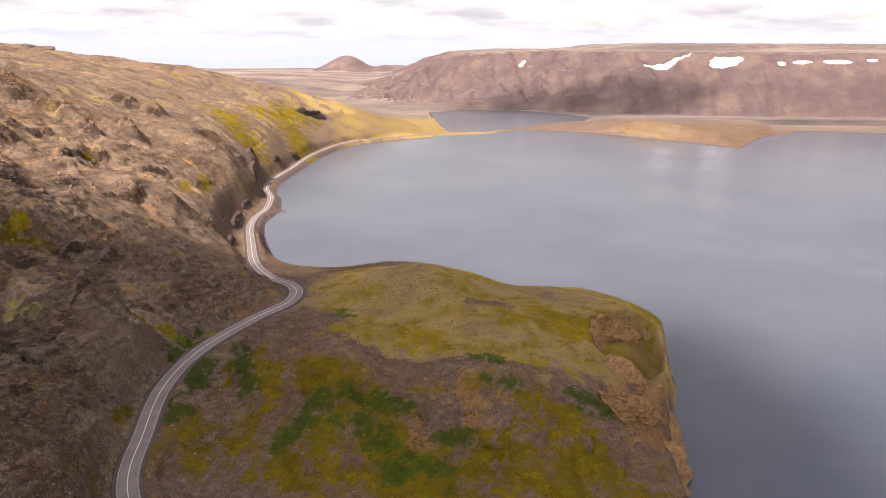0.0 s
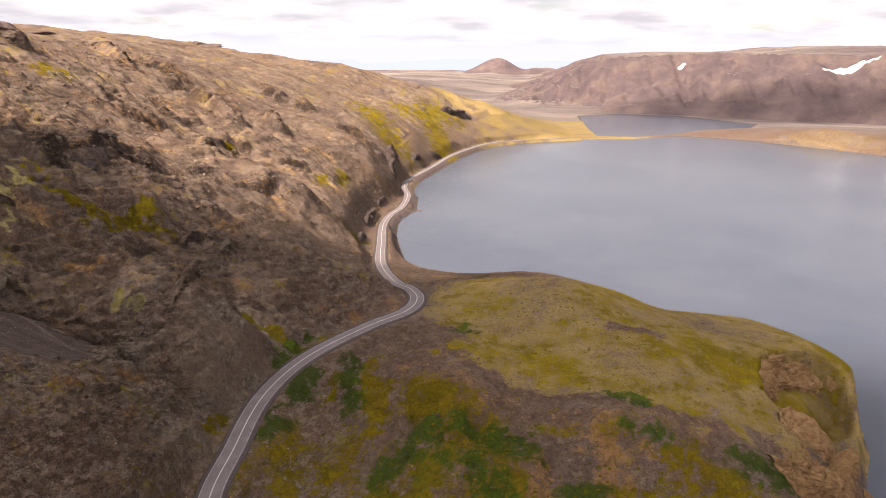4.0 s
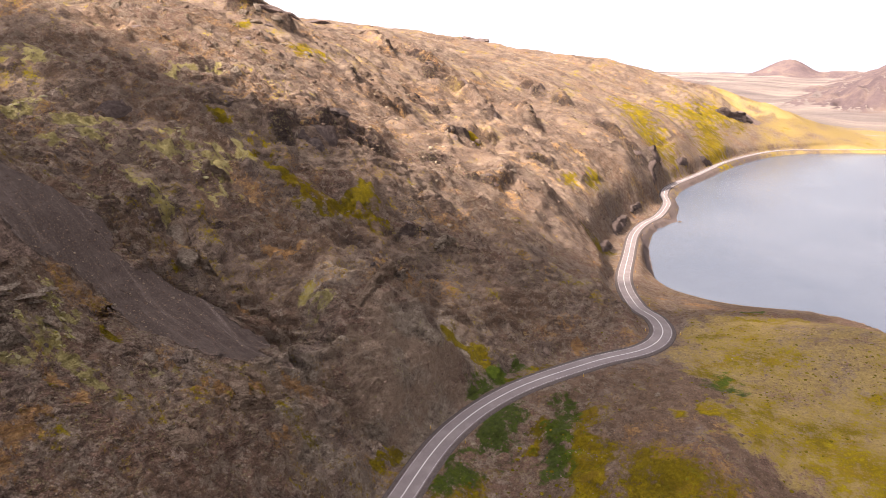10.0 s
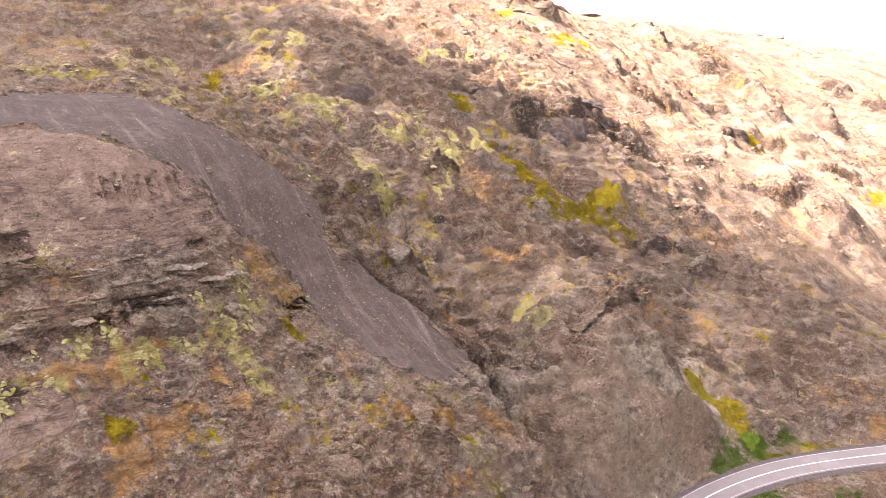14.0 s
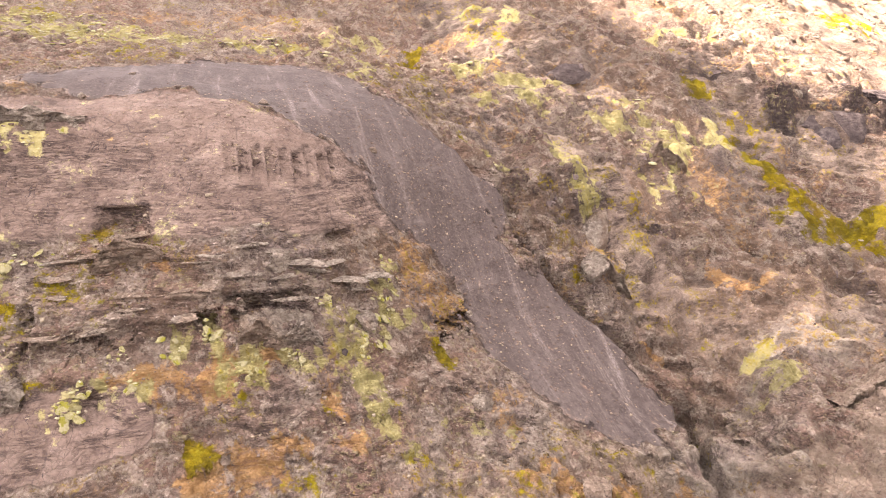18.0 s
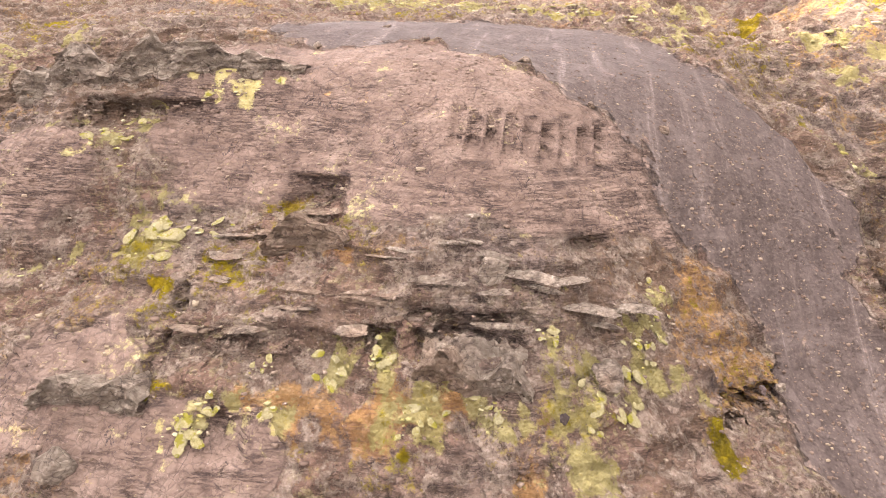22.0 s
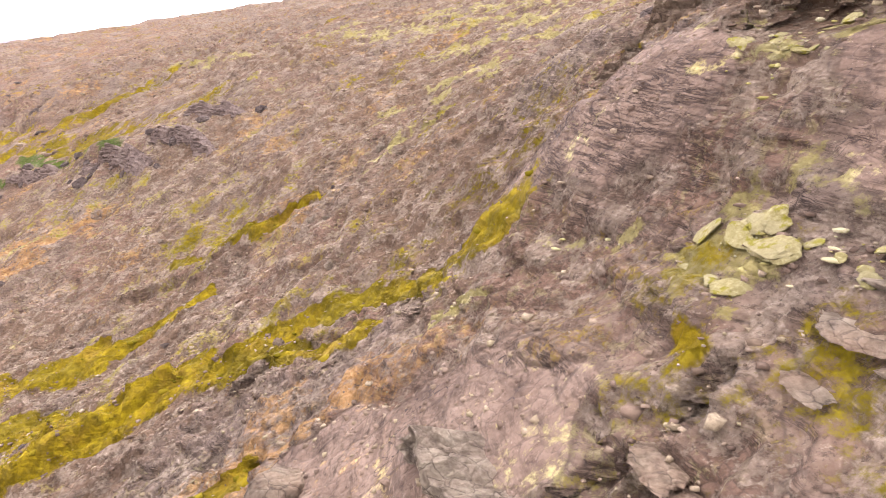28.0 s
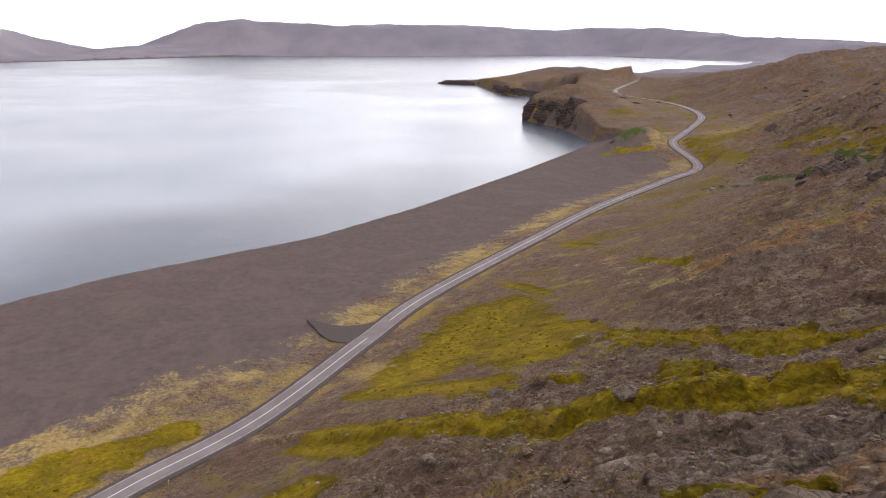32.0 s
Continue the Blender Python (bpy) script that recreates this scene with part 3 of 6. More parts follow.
    rough = rough * (1 - 0.72 * tuff) * (1 - 0.5 * smooth(330, 400, y) * (1 - out))
    scree = smooth(2.6, -2.6, lake_distance(x, y, SCREE_EDGE) + 3.2 * fbm(x, y, 9, 4))
    calm = np.clip(1 - 0.90 * scree, 0, 1)
    h += rough * (0.16 + 0.84 * steep) * calm * np.where(beach > 0, 0.05, 1) * (1 - 0.75 * flat)
    h += smooth(330, 420, y) * (1 - out) * steep * smooth(20, 60, rd) * 9 * fbm(0.35 * x, y, 90, 4) + spur * (3.0 * ridged(x, y, 46, 4) + 0.6 * ridged(x, y, 13, 3))
    h += smooth(40, 160, np.hypot(x + 150, y - 130)) * (1 - out) * steep * 0.9 * ridged(x, y, 26, 3)
    h -= 12 * smooth(540, 680, y) * smooth(-260, -340, x) * smooth(1450, 1250, y) * (1 - out)
    # layered ledges
    ledge = np.clip(bump(x, y, -148, 125, 26, 46) * 0.42 * (1 - tuff) * np.clip(0.6 + 1.2 * fbm(x, y, 16, 2), 0, 1) + 0.3 * spur + np.clip(1.3 * bump(x, y, -150, 235, 60, 60), 0, 1) * 0.75 * np.clip(0.35 + 1.5 * fbm(x + 70, y, 22, 3), 0, 1) + bump(x, y, -225, 320, 60, 60) * 0.3, 0, 1) * calm
    step = 3.1
    u = (h + 0.10 * y + 1.2 * fbm(x, y, 24, 3)) / step
    fr = u - np.floor(u)
    h += ledge * step * 0.6 * (smooth(0.30, 0.62, fr) - fr)
    # lumps of the rounded knob above the road bend
    q = np.hypot((x - DOME[0] - 4) / 12, (y - DOME[1]) / 15) + 0.12 * fbm(x, y, 8, 3)
    h += smooth(1.2, 0.3, q) * (1.0 + 1.5 * ridged(x, 0.6 * y, 8, 3))
    lift, crag = crag_relief(x, y)
    h += lift * (1 - 0.5 * smooth(0.2, 0.8, scree))
    # turf banks that end in a small earth scarp
    for (ax, ay), (bx, by), drop in (((-67, 46), (-79, 39), 1.3), ((-20, 62), (-85, 59), 1.2), ((-85, 59), (-105, 56), 1.9), ((-105, 56), (-118, 53), 1.7), ((-125, 65), (-129, 64), 1.4), ((-104, -3), (-139, 12), 1.5), ((-118, 14), (-140, 8), 1.4), ((-62, 4), (-36, 12), 1.2)):
        dx, dy = bx - ax, by - ay
        n = math.hypot(dx, dy)
        s, c = ((x - ax) * dx + (y - ay) * dy) / (n * n), ((x - ax) * dy - (y - ay) * dx) / n + 1.3 * fbm(x, y, 11, 2)
        h += drop * np.where((s > 0) & (s < 1), smooth(-9, -0.3, c) * smooth(0.7, -0.2, c), 0)
    # the narrow gully beside the scree
    for (ax, ay, deep), (bx, by, _) in zip(GULLY, GULLY[1:]):
        dx, dy = bx - ax, by - ay
        s = np.clip(((x - ax) * dx + (y - ay) * dy) / (dx * dx + dy * dy), 0, 1)
        q = np.hypot(x - ax - s * dx, y - ay - s * dy) + 0.7 * fbm(x, y, 5, 2)
        h -= deep * smooth(2.2, 0.3, q)
    # shore: a wave-cut edge, and the bed below the water
    width = np.where(beach > 0, 60, np.where(((x > 60) & (y > 200) & (y < 345)) | (y < -440), 6, 9))
    shore = smooth(0, 1, np.clip(sd / width, 0, 1))
    h = np.where(sd > 0, 0.25 + (h - 0.25) * np.where(beach > 0, shore ** 0.7, shore), np.maximum(-6, 0.16 * sd))
    # road bed, cut into the slope and banked up on the low side
    w = smooth(12 + np.where(h > rz, 16, 0) * smooth(400, 460, y) * smooth(700, 640, y), 5.0, rd + 1.2 * fbm(x, y, 9, 2))
    h = np.where(rd < 40, h * (1 - w) + (rz - 0.30) * w, h)
    return h, dict(sd=sd, rd=rd, scree=scree, beach=beach, rock=steep * calm * smooth(9, 16, rd) * smooth(8, 16, sd), tuff=tuff, crag=crag, turf=streaks(x, y, TURF + TURF_NEAR, 0.3 * fbm(x, y, 8, 2)))


# ---- the sheet of ground: one mesh, finest on the near hill, coarser ring by ring ----
# spacing, x from, x to, y from, y to; each ring's edges lie on the lines of the next
RINGS = [(0.3, -192, -110.4, 62.4, 216), (0.6, -283.2, -72, -4.8, 331.2), (1.2, -403.2, 120, -163.2, 643.2), (2.4, -576, 259.2, -518.4, 1190.4),
         (4.8, -720, 1104, -1008, 2150.4), (9.6, -1728, 2217.6, -2102.4, 3004.8), (28.8, -2620.8, 4665.6, -4665.6, 4665.6)]


def snapped(v, k):
    """A ring's edge, laid on the lines of the next coarser ring."""
    step = RINGS[min(k + 1, len(RINGS) - 1)][0]
    return round(v / step) * step


class Ring:
    """One level of the sheet: its lines, heights, cover masks and sideways carving."""
    def __init__(self, k):
        s, x0, x1, y0, y1 = RINGS[k]
        x0, x1, y0, y1 = (snapped(v, k) for v in (x0, x1, y0, y1))
        self.xs, self.ys = np.linspace(x0, x1, round((x1 - x0) / s) + 1), np.linspace(y0, y1, round((y1 - y0) / s) + 1)
        gx, gy = np.meshgrid(self.xs, self.ys)
        z, mask = land(gx.ravel(), gy.ravel())
        self.x, self.y, self.z = gx, gy, z.reshape(gx.shape)
        self.mask = {n: v.reshape(gx.shape) for n, v in mask.items()}
        self.push = carve_faces(self)

    def cell(self, x, y):
        i, j = np.clip(np.searchsorted(self.xs, x) - 1, 0, len(self.xs) - 2), np.clip(np.searchsorted(self.ys, y) - 1, 0, len(self.ys) - 2)
        return i, j, (x - self.xs[i]) / (self.xs[i + 1] - self.xs[i]), (y - self.ys[j]) / (self.ys[j + 1] - self.ys[j])

    def read(self, grid, x, y):
        i, j, u, v = self.cell(x, y)
        if grid.ndim == 3:
            u, v = u[:, None], v[:, None]
        return (grid[j, i] * (1 - u) + grid[j, i + 1] * u) * (1 - v) + (grid[j + 1, i] * (1 - u) + grid[j + 1, i + 1] * u) * v

    def holds(self, x, y):
        return (x > self.xs[0]) & (x < self.xs[-1]) & (y > self.ys[0]) & (y < self.ys[-1])


def carve_faces(ring):
    """Push steep rock in and out: beds that jut, joints, hollows and fissures."""
    X, Y, Z = ring.x, ring.y, ring.z
    gy, gx = np.gradient(Z, ring.ys, ring.xs)
    n = np.sqrt(1 + gx * gx + gy * gy)
    nx, ny = -gx / n, -gy / n
    rock, step = ring.mask["rock"], ring.xs[1] - ring.xs[0]
    tilt = smooth(0.30, 0.75, np.hypot(gx, gy)) * rock
    z = Z + 0.06 * Y - 0.38 * np.clip(Y - 198, 0, 60)
    warp = 0.7 * fbm(Y, X, 9, 3)
    beds = 0.0
    for size, amp in ((5.2, 0.55 + 0.35 * smooth(190, 205, Y) * smooth(262, 245, Y)), (2.7, 0.45), (1.15, 0.42), (0.62, 0.24)):
        if size < 2 * step:
            continue
        u = (z + warp) / size
        fr = u - np.floor(u)
        beds = beds + amp * (smooth(0, 0.75, fr) * smooth(1.0, 0.90, fr) - 0.5) * np.clip(0.30 + 1.9 * fbm(Y + 40 * size, z * 2.5, 9, 3), 0, 1.6) * (1 - 0.85 * ring.mask["tuff"])
    push = tilt * (beds + 0.55 * ridged(Y * 0.8 + X * 0.5, z * 1.6, 6.5, 3 if step < 1 else 2) * (1 - 0.8 * ring.mask["tuff"]))

    def at_face(cy, cz, ry, rz):
        u, v = (Y - cy) / ry, (Z - cz) / rz
        return np.clip(1.6 - 1.6 * np.maximum(np.abs(u), np.abs(v)), 0, 1) * ((X > -190) & (X < -110))
    # the square cave, the low caves under the beds, the fissure, and the drip grooves
    for cy, cz, ry, rz, deep in CAVES:
        push = push - deep * at_face(cy, cz, ry, rz)
    for k in range(9):
        push = push - (1.9 + 0.5 * (k % 3)) * at_face(134.5 + 2.1 * k, 99.8 - 0.30 * k - (k % 2) * 0.5, 0.85, 2.1 + 0.5 * (k % 3 == 0))
    return np.stack([push * nx, push * ny], -1)


CAVES = [(119.5, 92.3, 3.8, 1.9, 5.0), (120, 80.5, 12, 1.7, 2.0), (138.5, 82, 6.5, 1.9, 5.0), (130, 81.5, 2.2, 1.5, 4.0), (109, 81, 0.9, 5.5, 3.0), (117, 75, 3.2, 1.6, 3.0), (150, 88, 2.5, 0.9, 2.5), (96, 100, 9, 1.8, 4.0), (72, 95, 9, 2.2, 5.0), (168, 73, 5, 1.2, 3.0)]
LEVELS = [Ring(k) for k in range(len(RINGS))]


def sampled(x, y, pick):
    """A value of the finished sheet, from the finest ring that holds the place."""
    out, todo = np.zeros(len(x)), np.ones(len(x), bool)
    for ring in LEVELS:
        here = todo & (ring.holds(x, y) if ring is not LEVELS[-1] else True)
        if here.any():
            out[here] = ring.read(pick(ring), x[here], y[here])
            todo &= ~here
    return out


def ground_z(x, y):
    """Height of the finished sheet."""
    return sampled(x, y, lambda ring: ring.z)


def in_mask(places, key):
    return sampled(places[:, 0], places[:, 1], lambda ring: ring.mask[key])


def sheet(name, co, quads):
    """A smooth mesh of quads."""
    me = bpy.data.meshes.new(name)
    me.vertices.add(len(co))
    me.vertices.foreach_set("co", co.astype(np.float32).ravel())
    me.loops.add(quads.size)
    me.loops.foreach_set("vertex_index", quads.astype(np.int32).ravel())
    me.polygons.add(len(quads))
    me.polygons.foreach_set("loop_start", np.arange(0, quads.size, 4, dtype=np.int32))
    me.polygons.foreach_set("use_smooth", np.ones(len(quads), bool))
    me.update(calc_edges=True)
    return me


def ground_mesh():
    """Joins the rings; each one's rim is drawn onto the edges of the next, so that no gap opens."""
    cos, quads, base = [], [], 0
    for k, ring in enumerate(LEVELS):
        co = np.stack([ring.x + ring.push[..., 0], ring.y + ring.push[..., 1], ring.z], -1)
        ny, nx = ring.z.shape
        if k + 1 < len(LEVELS):
            nxt = LEVELS[k + 1]
            whole = np.stack([nxt.x + nxt.push[..., 0], nxt.y + nxt.push[..., 1], nxt.z], -1)
            for rim in (np.s_[0, :], np.s_[-1, :], np.s_[:, 0], np.s_[:, -1]):
                co[rim] = nxt.read(whole, ring.x[rim], ring.y[rim])
        i = np.arange(ny * nx).reshape(ny, nx) + base
        q = np.stack([i[:-1, :-1], i[:-1, 1:], i[1:, 1:], i[1:, :-1]], -1).reshape(-1, 4)
        if k:
            inner = LEVELS[k - 1]
            mx, my = (ring.xs[:-1] + ring.xs[1:]) / 2, (ring.ys[:-1] + ring.ys[1:]) / 2
            keep = ~(((mx > inner.xs[0]) & (mx < inner.xs[-1]))[None, :] & ((my > inner.ys[0]) & (my < inner.ys[-1]))[:, None])
            q = q[keep.ravel()]
        cos.append(co.reshape(-1, 3))
        quads.append(q)
        base += ny * nx
    co, quads = np.concatenate(cos), np.concatenate(quads)
    used = np.zeros(len(co), bool)
    used[quads.ravel()] = True
    return sheet("ground", co[used], (np.cumsum(used) - 1)[quads]), used


# ---- materials ----
def material(name, rough=0.9):
    m = bpy.data.materials.new(name)
    m.use_nodes = True
    b = m.node_tree.nodes["Principled BSDF"]
    b.inputs["Roughness"].default_value = rough
    b.inputs["Specular IOR Level"].default_value = 0.06
    return m, m.node_tree, b


def noise_tex(t, vector, scale, detail=5.0, rough=0.6, distortion=0.0):
    n = t.nodes.new("ShaderNodeTexNoise")
    n.inputs["Scale"].default_value, n.inputs["Detail"].default_value, n.inputs["Roughness"].default_value = scale, detail, rough
    n.inputs["Distortion"].default_value = distortion
    link(t, vector, n.inputs["Vector"])
    return n.outputs["Fac"]


def ramp(t, fac, *stops):
    r = t.nodes.new("ShaderNodeValToRGB")
    e = r.color_ramp.elements
    while len(e) < len(stops):
        e.new(0.5)
    for k, (pos, col) in enumerate(stops):
        e[k].position, e[k].color = pos, (*col, 1)
    link(t, fac, r.inputs[0])
    return r.outputs[0]


def mixed(t, fac, a, b):
    m = t.nodes.new("ShaderNodeMix")
    m.data_type = "RGBA"
    if isinstance(fac, float):
        m.inputs["Factor"].default_value = fac
    else:
        link(t, fac, m.inputs["Factor"])
    for socket, v in ((6, a), (7, b)):
        if isinstance(v, tuple):
            m.inputs[socket].default_value = (*v, 1)
        else:
            link(t, v, m.inputs[socket])
    return m.outputs[2]


def ranged(t, v, a, b):
    r = t.nodes.new("ShaderNodeMapRange")
    r.interpolation_type = "SMOOTHSTEP"
    r.inputs["From Min"].default_value, r.inputs["From Max"].default_value = a, b
    link(t, v, r.inputs["Value"])
    return r.outputs[0]


def math_node(t, op, a, b):
    m = t.nodes.new("ShaderNodeMath")
    m.operation = op
    for k, v in enumerate((a, b)):
        if isinstance(v, (int, float)):
            m.inputs[k].default_value = v
        else:
            link(t, v, m.inputs[k])
    return m.outputs[0]


def bumped(t, b, height, strength, distance):
    n = t.nodes.new("ShaderNodeBump")
    n.inputs["Strength"].default_value, n.inputs["Distance"].default_value = strength, distance
    link(t, height, n.inputs["Height"])
    link(t, n.outputs[0], b.inputs["Normal"])


def place_of(t):
    return t.nodes.new("ShaderNodeNewGeometry").outputs["Position"]




def cover_mask(t, wanted, breakup, soft=0.12):
    """A painted share, broken up at its edge by noise."""
    return ranged(t, math_node(t, "ADD", wanted, math_node(t, "SUBTRACT", breakup, 0.5)), 0.5 - soft, 0.5 + soft)


def joints(t, p, scale, squash, warp):
    """Cracks between blocks: 0 in the crack, 1 inside the block."""
    s = t.nodes.new("ShaderNodeVectorMath")
    s.operation = "MULTIPLY"
    s.inputs[1].default_value = squash
    add = t.nodes.new("ShaderNodeVectorMath")
    add.operation = "ADD"
    link(t, p, s.inputs[0])
    n = t.nodes.new("ShaderNodeTexNoise")
    n.inputs["Scale"].default_value, n.inputs["Detail"].default_value = scale * 0.8, 4
    link(t, p, n.inputs["Vector"])
    k = t.nodes.new("ShaderNodeVectorMath")
    k.operation = "SCALE"
    k.inputs["Scale"].default_value = warp
    link(t, n.outputs["Color"], k.inputs[0])
    link(t, s.outputs[0], add.inputs[0])
    link(t, k.outputs[0], add.inputs[1])
    v = t.nodes.new("ShaderNodeTexVoronoi")
    v.feature = "DISTANCE_TO_EDGE"
    v.inputs["Scale"].default_value = scale
    link(t, add.outputs[0], v.inputs["Vector"])
    return v.outputs["Distance"]


def bed_space(t, p):
    """The place, measured across the tilted beds of the rock: level in the near face, climbing northwards beyond the gully."""
    sep, out = t.nodes.new("ShaderNodeSeparateXYZ"), t.nodes.new("ShaderNodeCombineXYZ")
    link(t, p, sep.inputs[0])
    dip = math_node(t, "MULTIPLY", math_node(t, "MINIMUM", math_node(t, "MAXIMUM", math_node(t, "SUBTRACT", sep.outputs[1], 198.0), 0.0), 60.0), -0.38)
    up = math_node(t, "ADD", math_node(t, "ADD", sep.outputs[2], math_node(t, "MULTIPLY", sep.outputs[1], 0.06)), dip)
    for k, v in enumerate((math_node(t, "MULTIPLY", sep.outputs[0], 0.09), math_node(t, "MULTIPLY", sep.outputs[1], 0.09), up)):
        link(t, v, out.inputs[k])
    return out.outputs[0]


def stretched(t, p, scale):
    s = t.nodes.new("ShaderNodeVectorMath")
    s.operation = "MULTIPLY"
    s.inputs[1].default_value = scale
    link(t, p, s.inputs[0])
    return s.outputs[0]


def times(t, *values):
    out = values[0]
    for v in values[1:]:
        out = math_node(t, "MULTIPLY", out, v)
    return out


def make_ground():
    m, t, b = material("volcanic_ground", 0.95)
    p = place_of(t)
    normal_z = t.nodes.new("ShaderNodeSeparateXYZ")
    link(t, t.nodes.new("ShaderNodeNewGeometry").outputs["Normal"], normal_z.inputs[0])
    steep = ranged(t, normal_z.outputs[2], 0.88, 0.66)
    painted = []
    for name in ("cover_first", "cover_second", "cover_third", "cover_fourth"):
        a, sc = t.nodes.new("ShaderNodeAttribute"), t.nodes.new("ShaderNodeSeparateColor")
        a.attribute_name = name
        link(t, a.outputs["Color"], sc.inputs[0])
        painted.append(sc.outputs)
        last = a.outputs["Alpha"]
    one, two, three, four = painted
    fine, mid, wide = noise_tex(t, p, 2.2, 8, 0.72), noise_tex(t, p, 0.35, 9, 0.68), noise_tex(t, p, 0.045, 5, 0.6)
    q = bed_space(t, p)
    beds, thin = noise_tex(t, q, 0.8, 8, 0.70, 0.6), noise_tex(t, q, 2.1, 8, 0.72, 0.4)
    blocks, chips = joints(t, p, 0.22, (1, 1, 1.7), 2.2), joints(t, p, 0.95, (1, 1, 1.5), 0.9)
    part_a = ranged(t, math_node(t, "ABSOLUTE", math_node(t, "SUBTRACT", beds, 0.5), 0), 0.020, 0.004)
    part_b = ranged(t, math_node(t, "ABSOLUTE", math_node(t, "SUBTRACT", thin, 0.47), 0), 0.026, 0.006)
    parting = times(t, math_node(t, "MAXIMUM", part_a, math_node(t, "MULTIPLY", part_b, 0.7)), steep, ranged(t, mid, 0.36, 0.52))
    rock = ramp(t, mid, (0.30, (0.095, 0.060, 0.045)), (0.45, (0.168, 0.112, 0.084)), (0.60, (0.230, 0.160, 0.122)), (0.76, (0.34, 0.252, 0.188)))
    rock = mixed(t, times(t, ranged(t, wide, 0.48, 0.56), 0.75), rock, ramp(t, fine, (0.3, (0.140, 0.078, 0.055)), (0.7, (0.25, 0.150, 0.108))))
    rock = mixed(t, times(t, ranged(t, wide, 0.46, 0.38), 0.65), rock, ramp(t, fine, (0.3, (0.165, 0.120, 0.097)), (0.7, (0.29, 0.220, 0.184))))
    rock = mixed(t, times(t, ranged(t, beds, 0.53, 0.62), steep, 0.38), rock, (0.135, 0.097, 0.086))
    rock = mixed(t, times(t, ranged(t, thin, 0.44, 0.36), 0.4), rock, (0.34, 0.25, 0.19))
    rock = mixed(t, times(t, ranged(t, fine, 0.58, 0.66), 0.4), rock, (0.40, 0.32, 0.25))
    rock = mixed(t, times(t, ranged(t, fine, 0.43, 0.35), 0.5), rock, (0.060, 0.041, 0.034))
    # massive brown-grey tuff: smooth, speckled, streaked by water, with few long cracks
    soft = noise_tex(t, p, 0.22, 7, 0.62, 0.5)
    tuff = ramp(t, soft, (0.30, (0.112, 0.075, 0.058)), (0.50, (0.158, 0.107, 0.082)), (0.72, (0.212, 0.150, 0.117)))
    tuff = mixed(t, times(t, ranged(t, noise_tex(t, stretched(t, p, (1.0, 1.0, 0.12)), 0.6, 6, 0.65), 0.52, 0.66), 0.5), tuff, (0.104, 0.069, 0.055))
    tuff = mixed(t, times(t, ranged(t, beds, 0.54, 0.66), 0.35), tuff, (0.135, 0.088, 0.062))
    tuff = mixed(t, times(t, ranged(t, noise_tex(t, p, 5.0, 5, 0.7), 0.62, 0.68), 0.45), tuff, (0.36, 0.29, 0.25))
    tuff = mixed(t, times(t, ranged(t, fine, 0.42, 0.34), 0.5), tuff, (0.085, 0.062, 0.055))
    seam = math_node(t, "ABSOLUTE", math_node(t, "SUBTRACT", noise_tex(t, stretched(t, p, (0.5, 1.0, 0.22)), 0.33, 4, 0.5, 0.3), 0.5), 0)
    long_crack = times(t, ranged(t, seam, 0.0045, 0.0015), ranged(t, noise_tex(t, p, 0.17, 3, 0.5), 0.50, 0.56))
    tuff = mixed(t, times(t, long_crack, 0.85), tuff, (0.040, 0.030, 0.028))
    bare_tuff = cover_mask(t, four[0], mid, 0.25)
    rock = mixed(t, bare_tuff, rock, tuff)
    # fine gravel lying on the slopes between the crags
    gravel = ramp(t, noise_tex(t, p, 0.10, 8, 0.62), (0.34, (0.108, 0.074, 0.057)), (0.50, (0.172, 0.121, 0.091)), (0.66, (0.245, 0.181, 0.131)))
    gravel = mixed(t, times(t, ranged(t, fine, 0.56, 0.64), 0.35), gravel, (0.29, 0.225, 0.17))
    gravel = mixed(t, times(t, ranged(t, fine, 0.43, 0.36), 0.4), gravel, (0.085, 0.058, 0.047))
    loose = cover_mask(t, four[2], mid, 0.16)
    rock = mixed(t, loose, rock, gravel)
    # black basalt of the crags; on steep faces its dark also stands for shade
    basalt_shade = ramp(t, mid, (0.3, (0.030, 0.022, 0.021)), (0.5, (0.070, 0.051, 0.045)), (0.75, (0.16, 0.122, 0.105)))
    rock = mixed(t, times(t, four[1], ranged(t, normal_z.outputs[2], 0.82, 0.60), 0.85), rock, basalt_shade)
    # grey-yellow lichen in freckles over all old rock
    freckle = noise_tex(t, p, 0.95, 9, 0.72)
    lichen = times(t, ranged(t, freckle, 0.52, 0.58), ranged(t, noise_tex(t, p, 0.09, 5, 0.7), 0.42, 0.58), math_node(t, "SUBTRACT", 1.0, math_node(t, "MAXIMUM", bare_tuff, times(t, loose, 0.95))))
    rock = mixed(t, times(t, lichen, 0.6), rock, ramp(t, fine, (0.3, (0.22, 0.175, 0.082)), (0.55, (0.32, 0.265, 0.135)), (0.75, (0.44, 0.385, 0.24))))
    rock = mixed(t, times(t, parting, 0.75), rock, (0.036, 0.026, 0.025))
    crack = times(t, ranged(t, blocks, 0.045, 0.0), ranged(t, mid, 0.44, 0.60))
    rock = mixed(t, times(t, crack, 0.5), rock, (0.036, 0.026, 0.025))
    chink = times(t, ranged(t, chips, 0.07, 0.0), ranged(t, mid, 0.56, 0.42))
    rock = mixed(t, times(t, chink, 0.5), rock, (0.060, 0.040, 0.035))
    speck = noise_tex(t, p, 0.9, 9, 0.75)
    rag = math_node(t, "ADD", times(t, math_node(t, "ADD", times(t, speck, 0.55), times(t, noise_tex(t, p, 0.22, 9, 0.72), 0.45)), 2.6), -0.8)
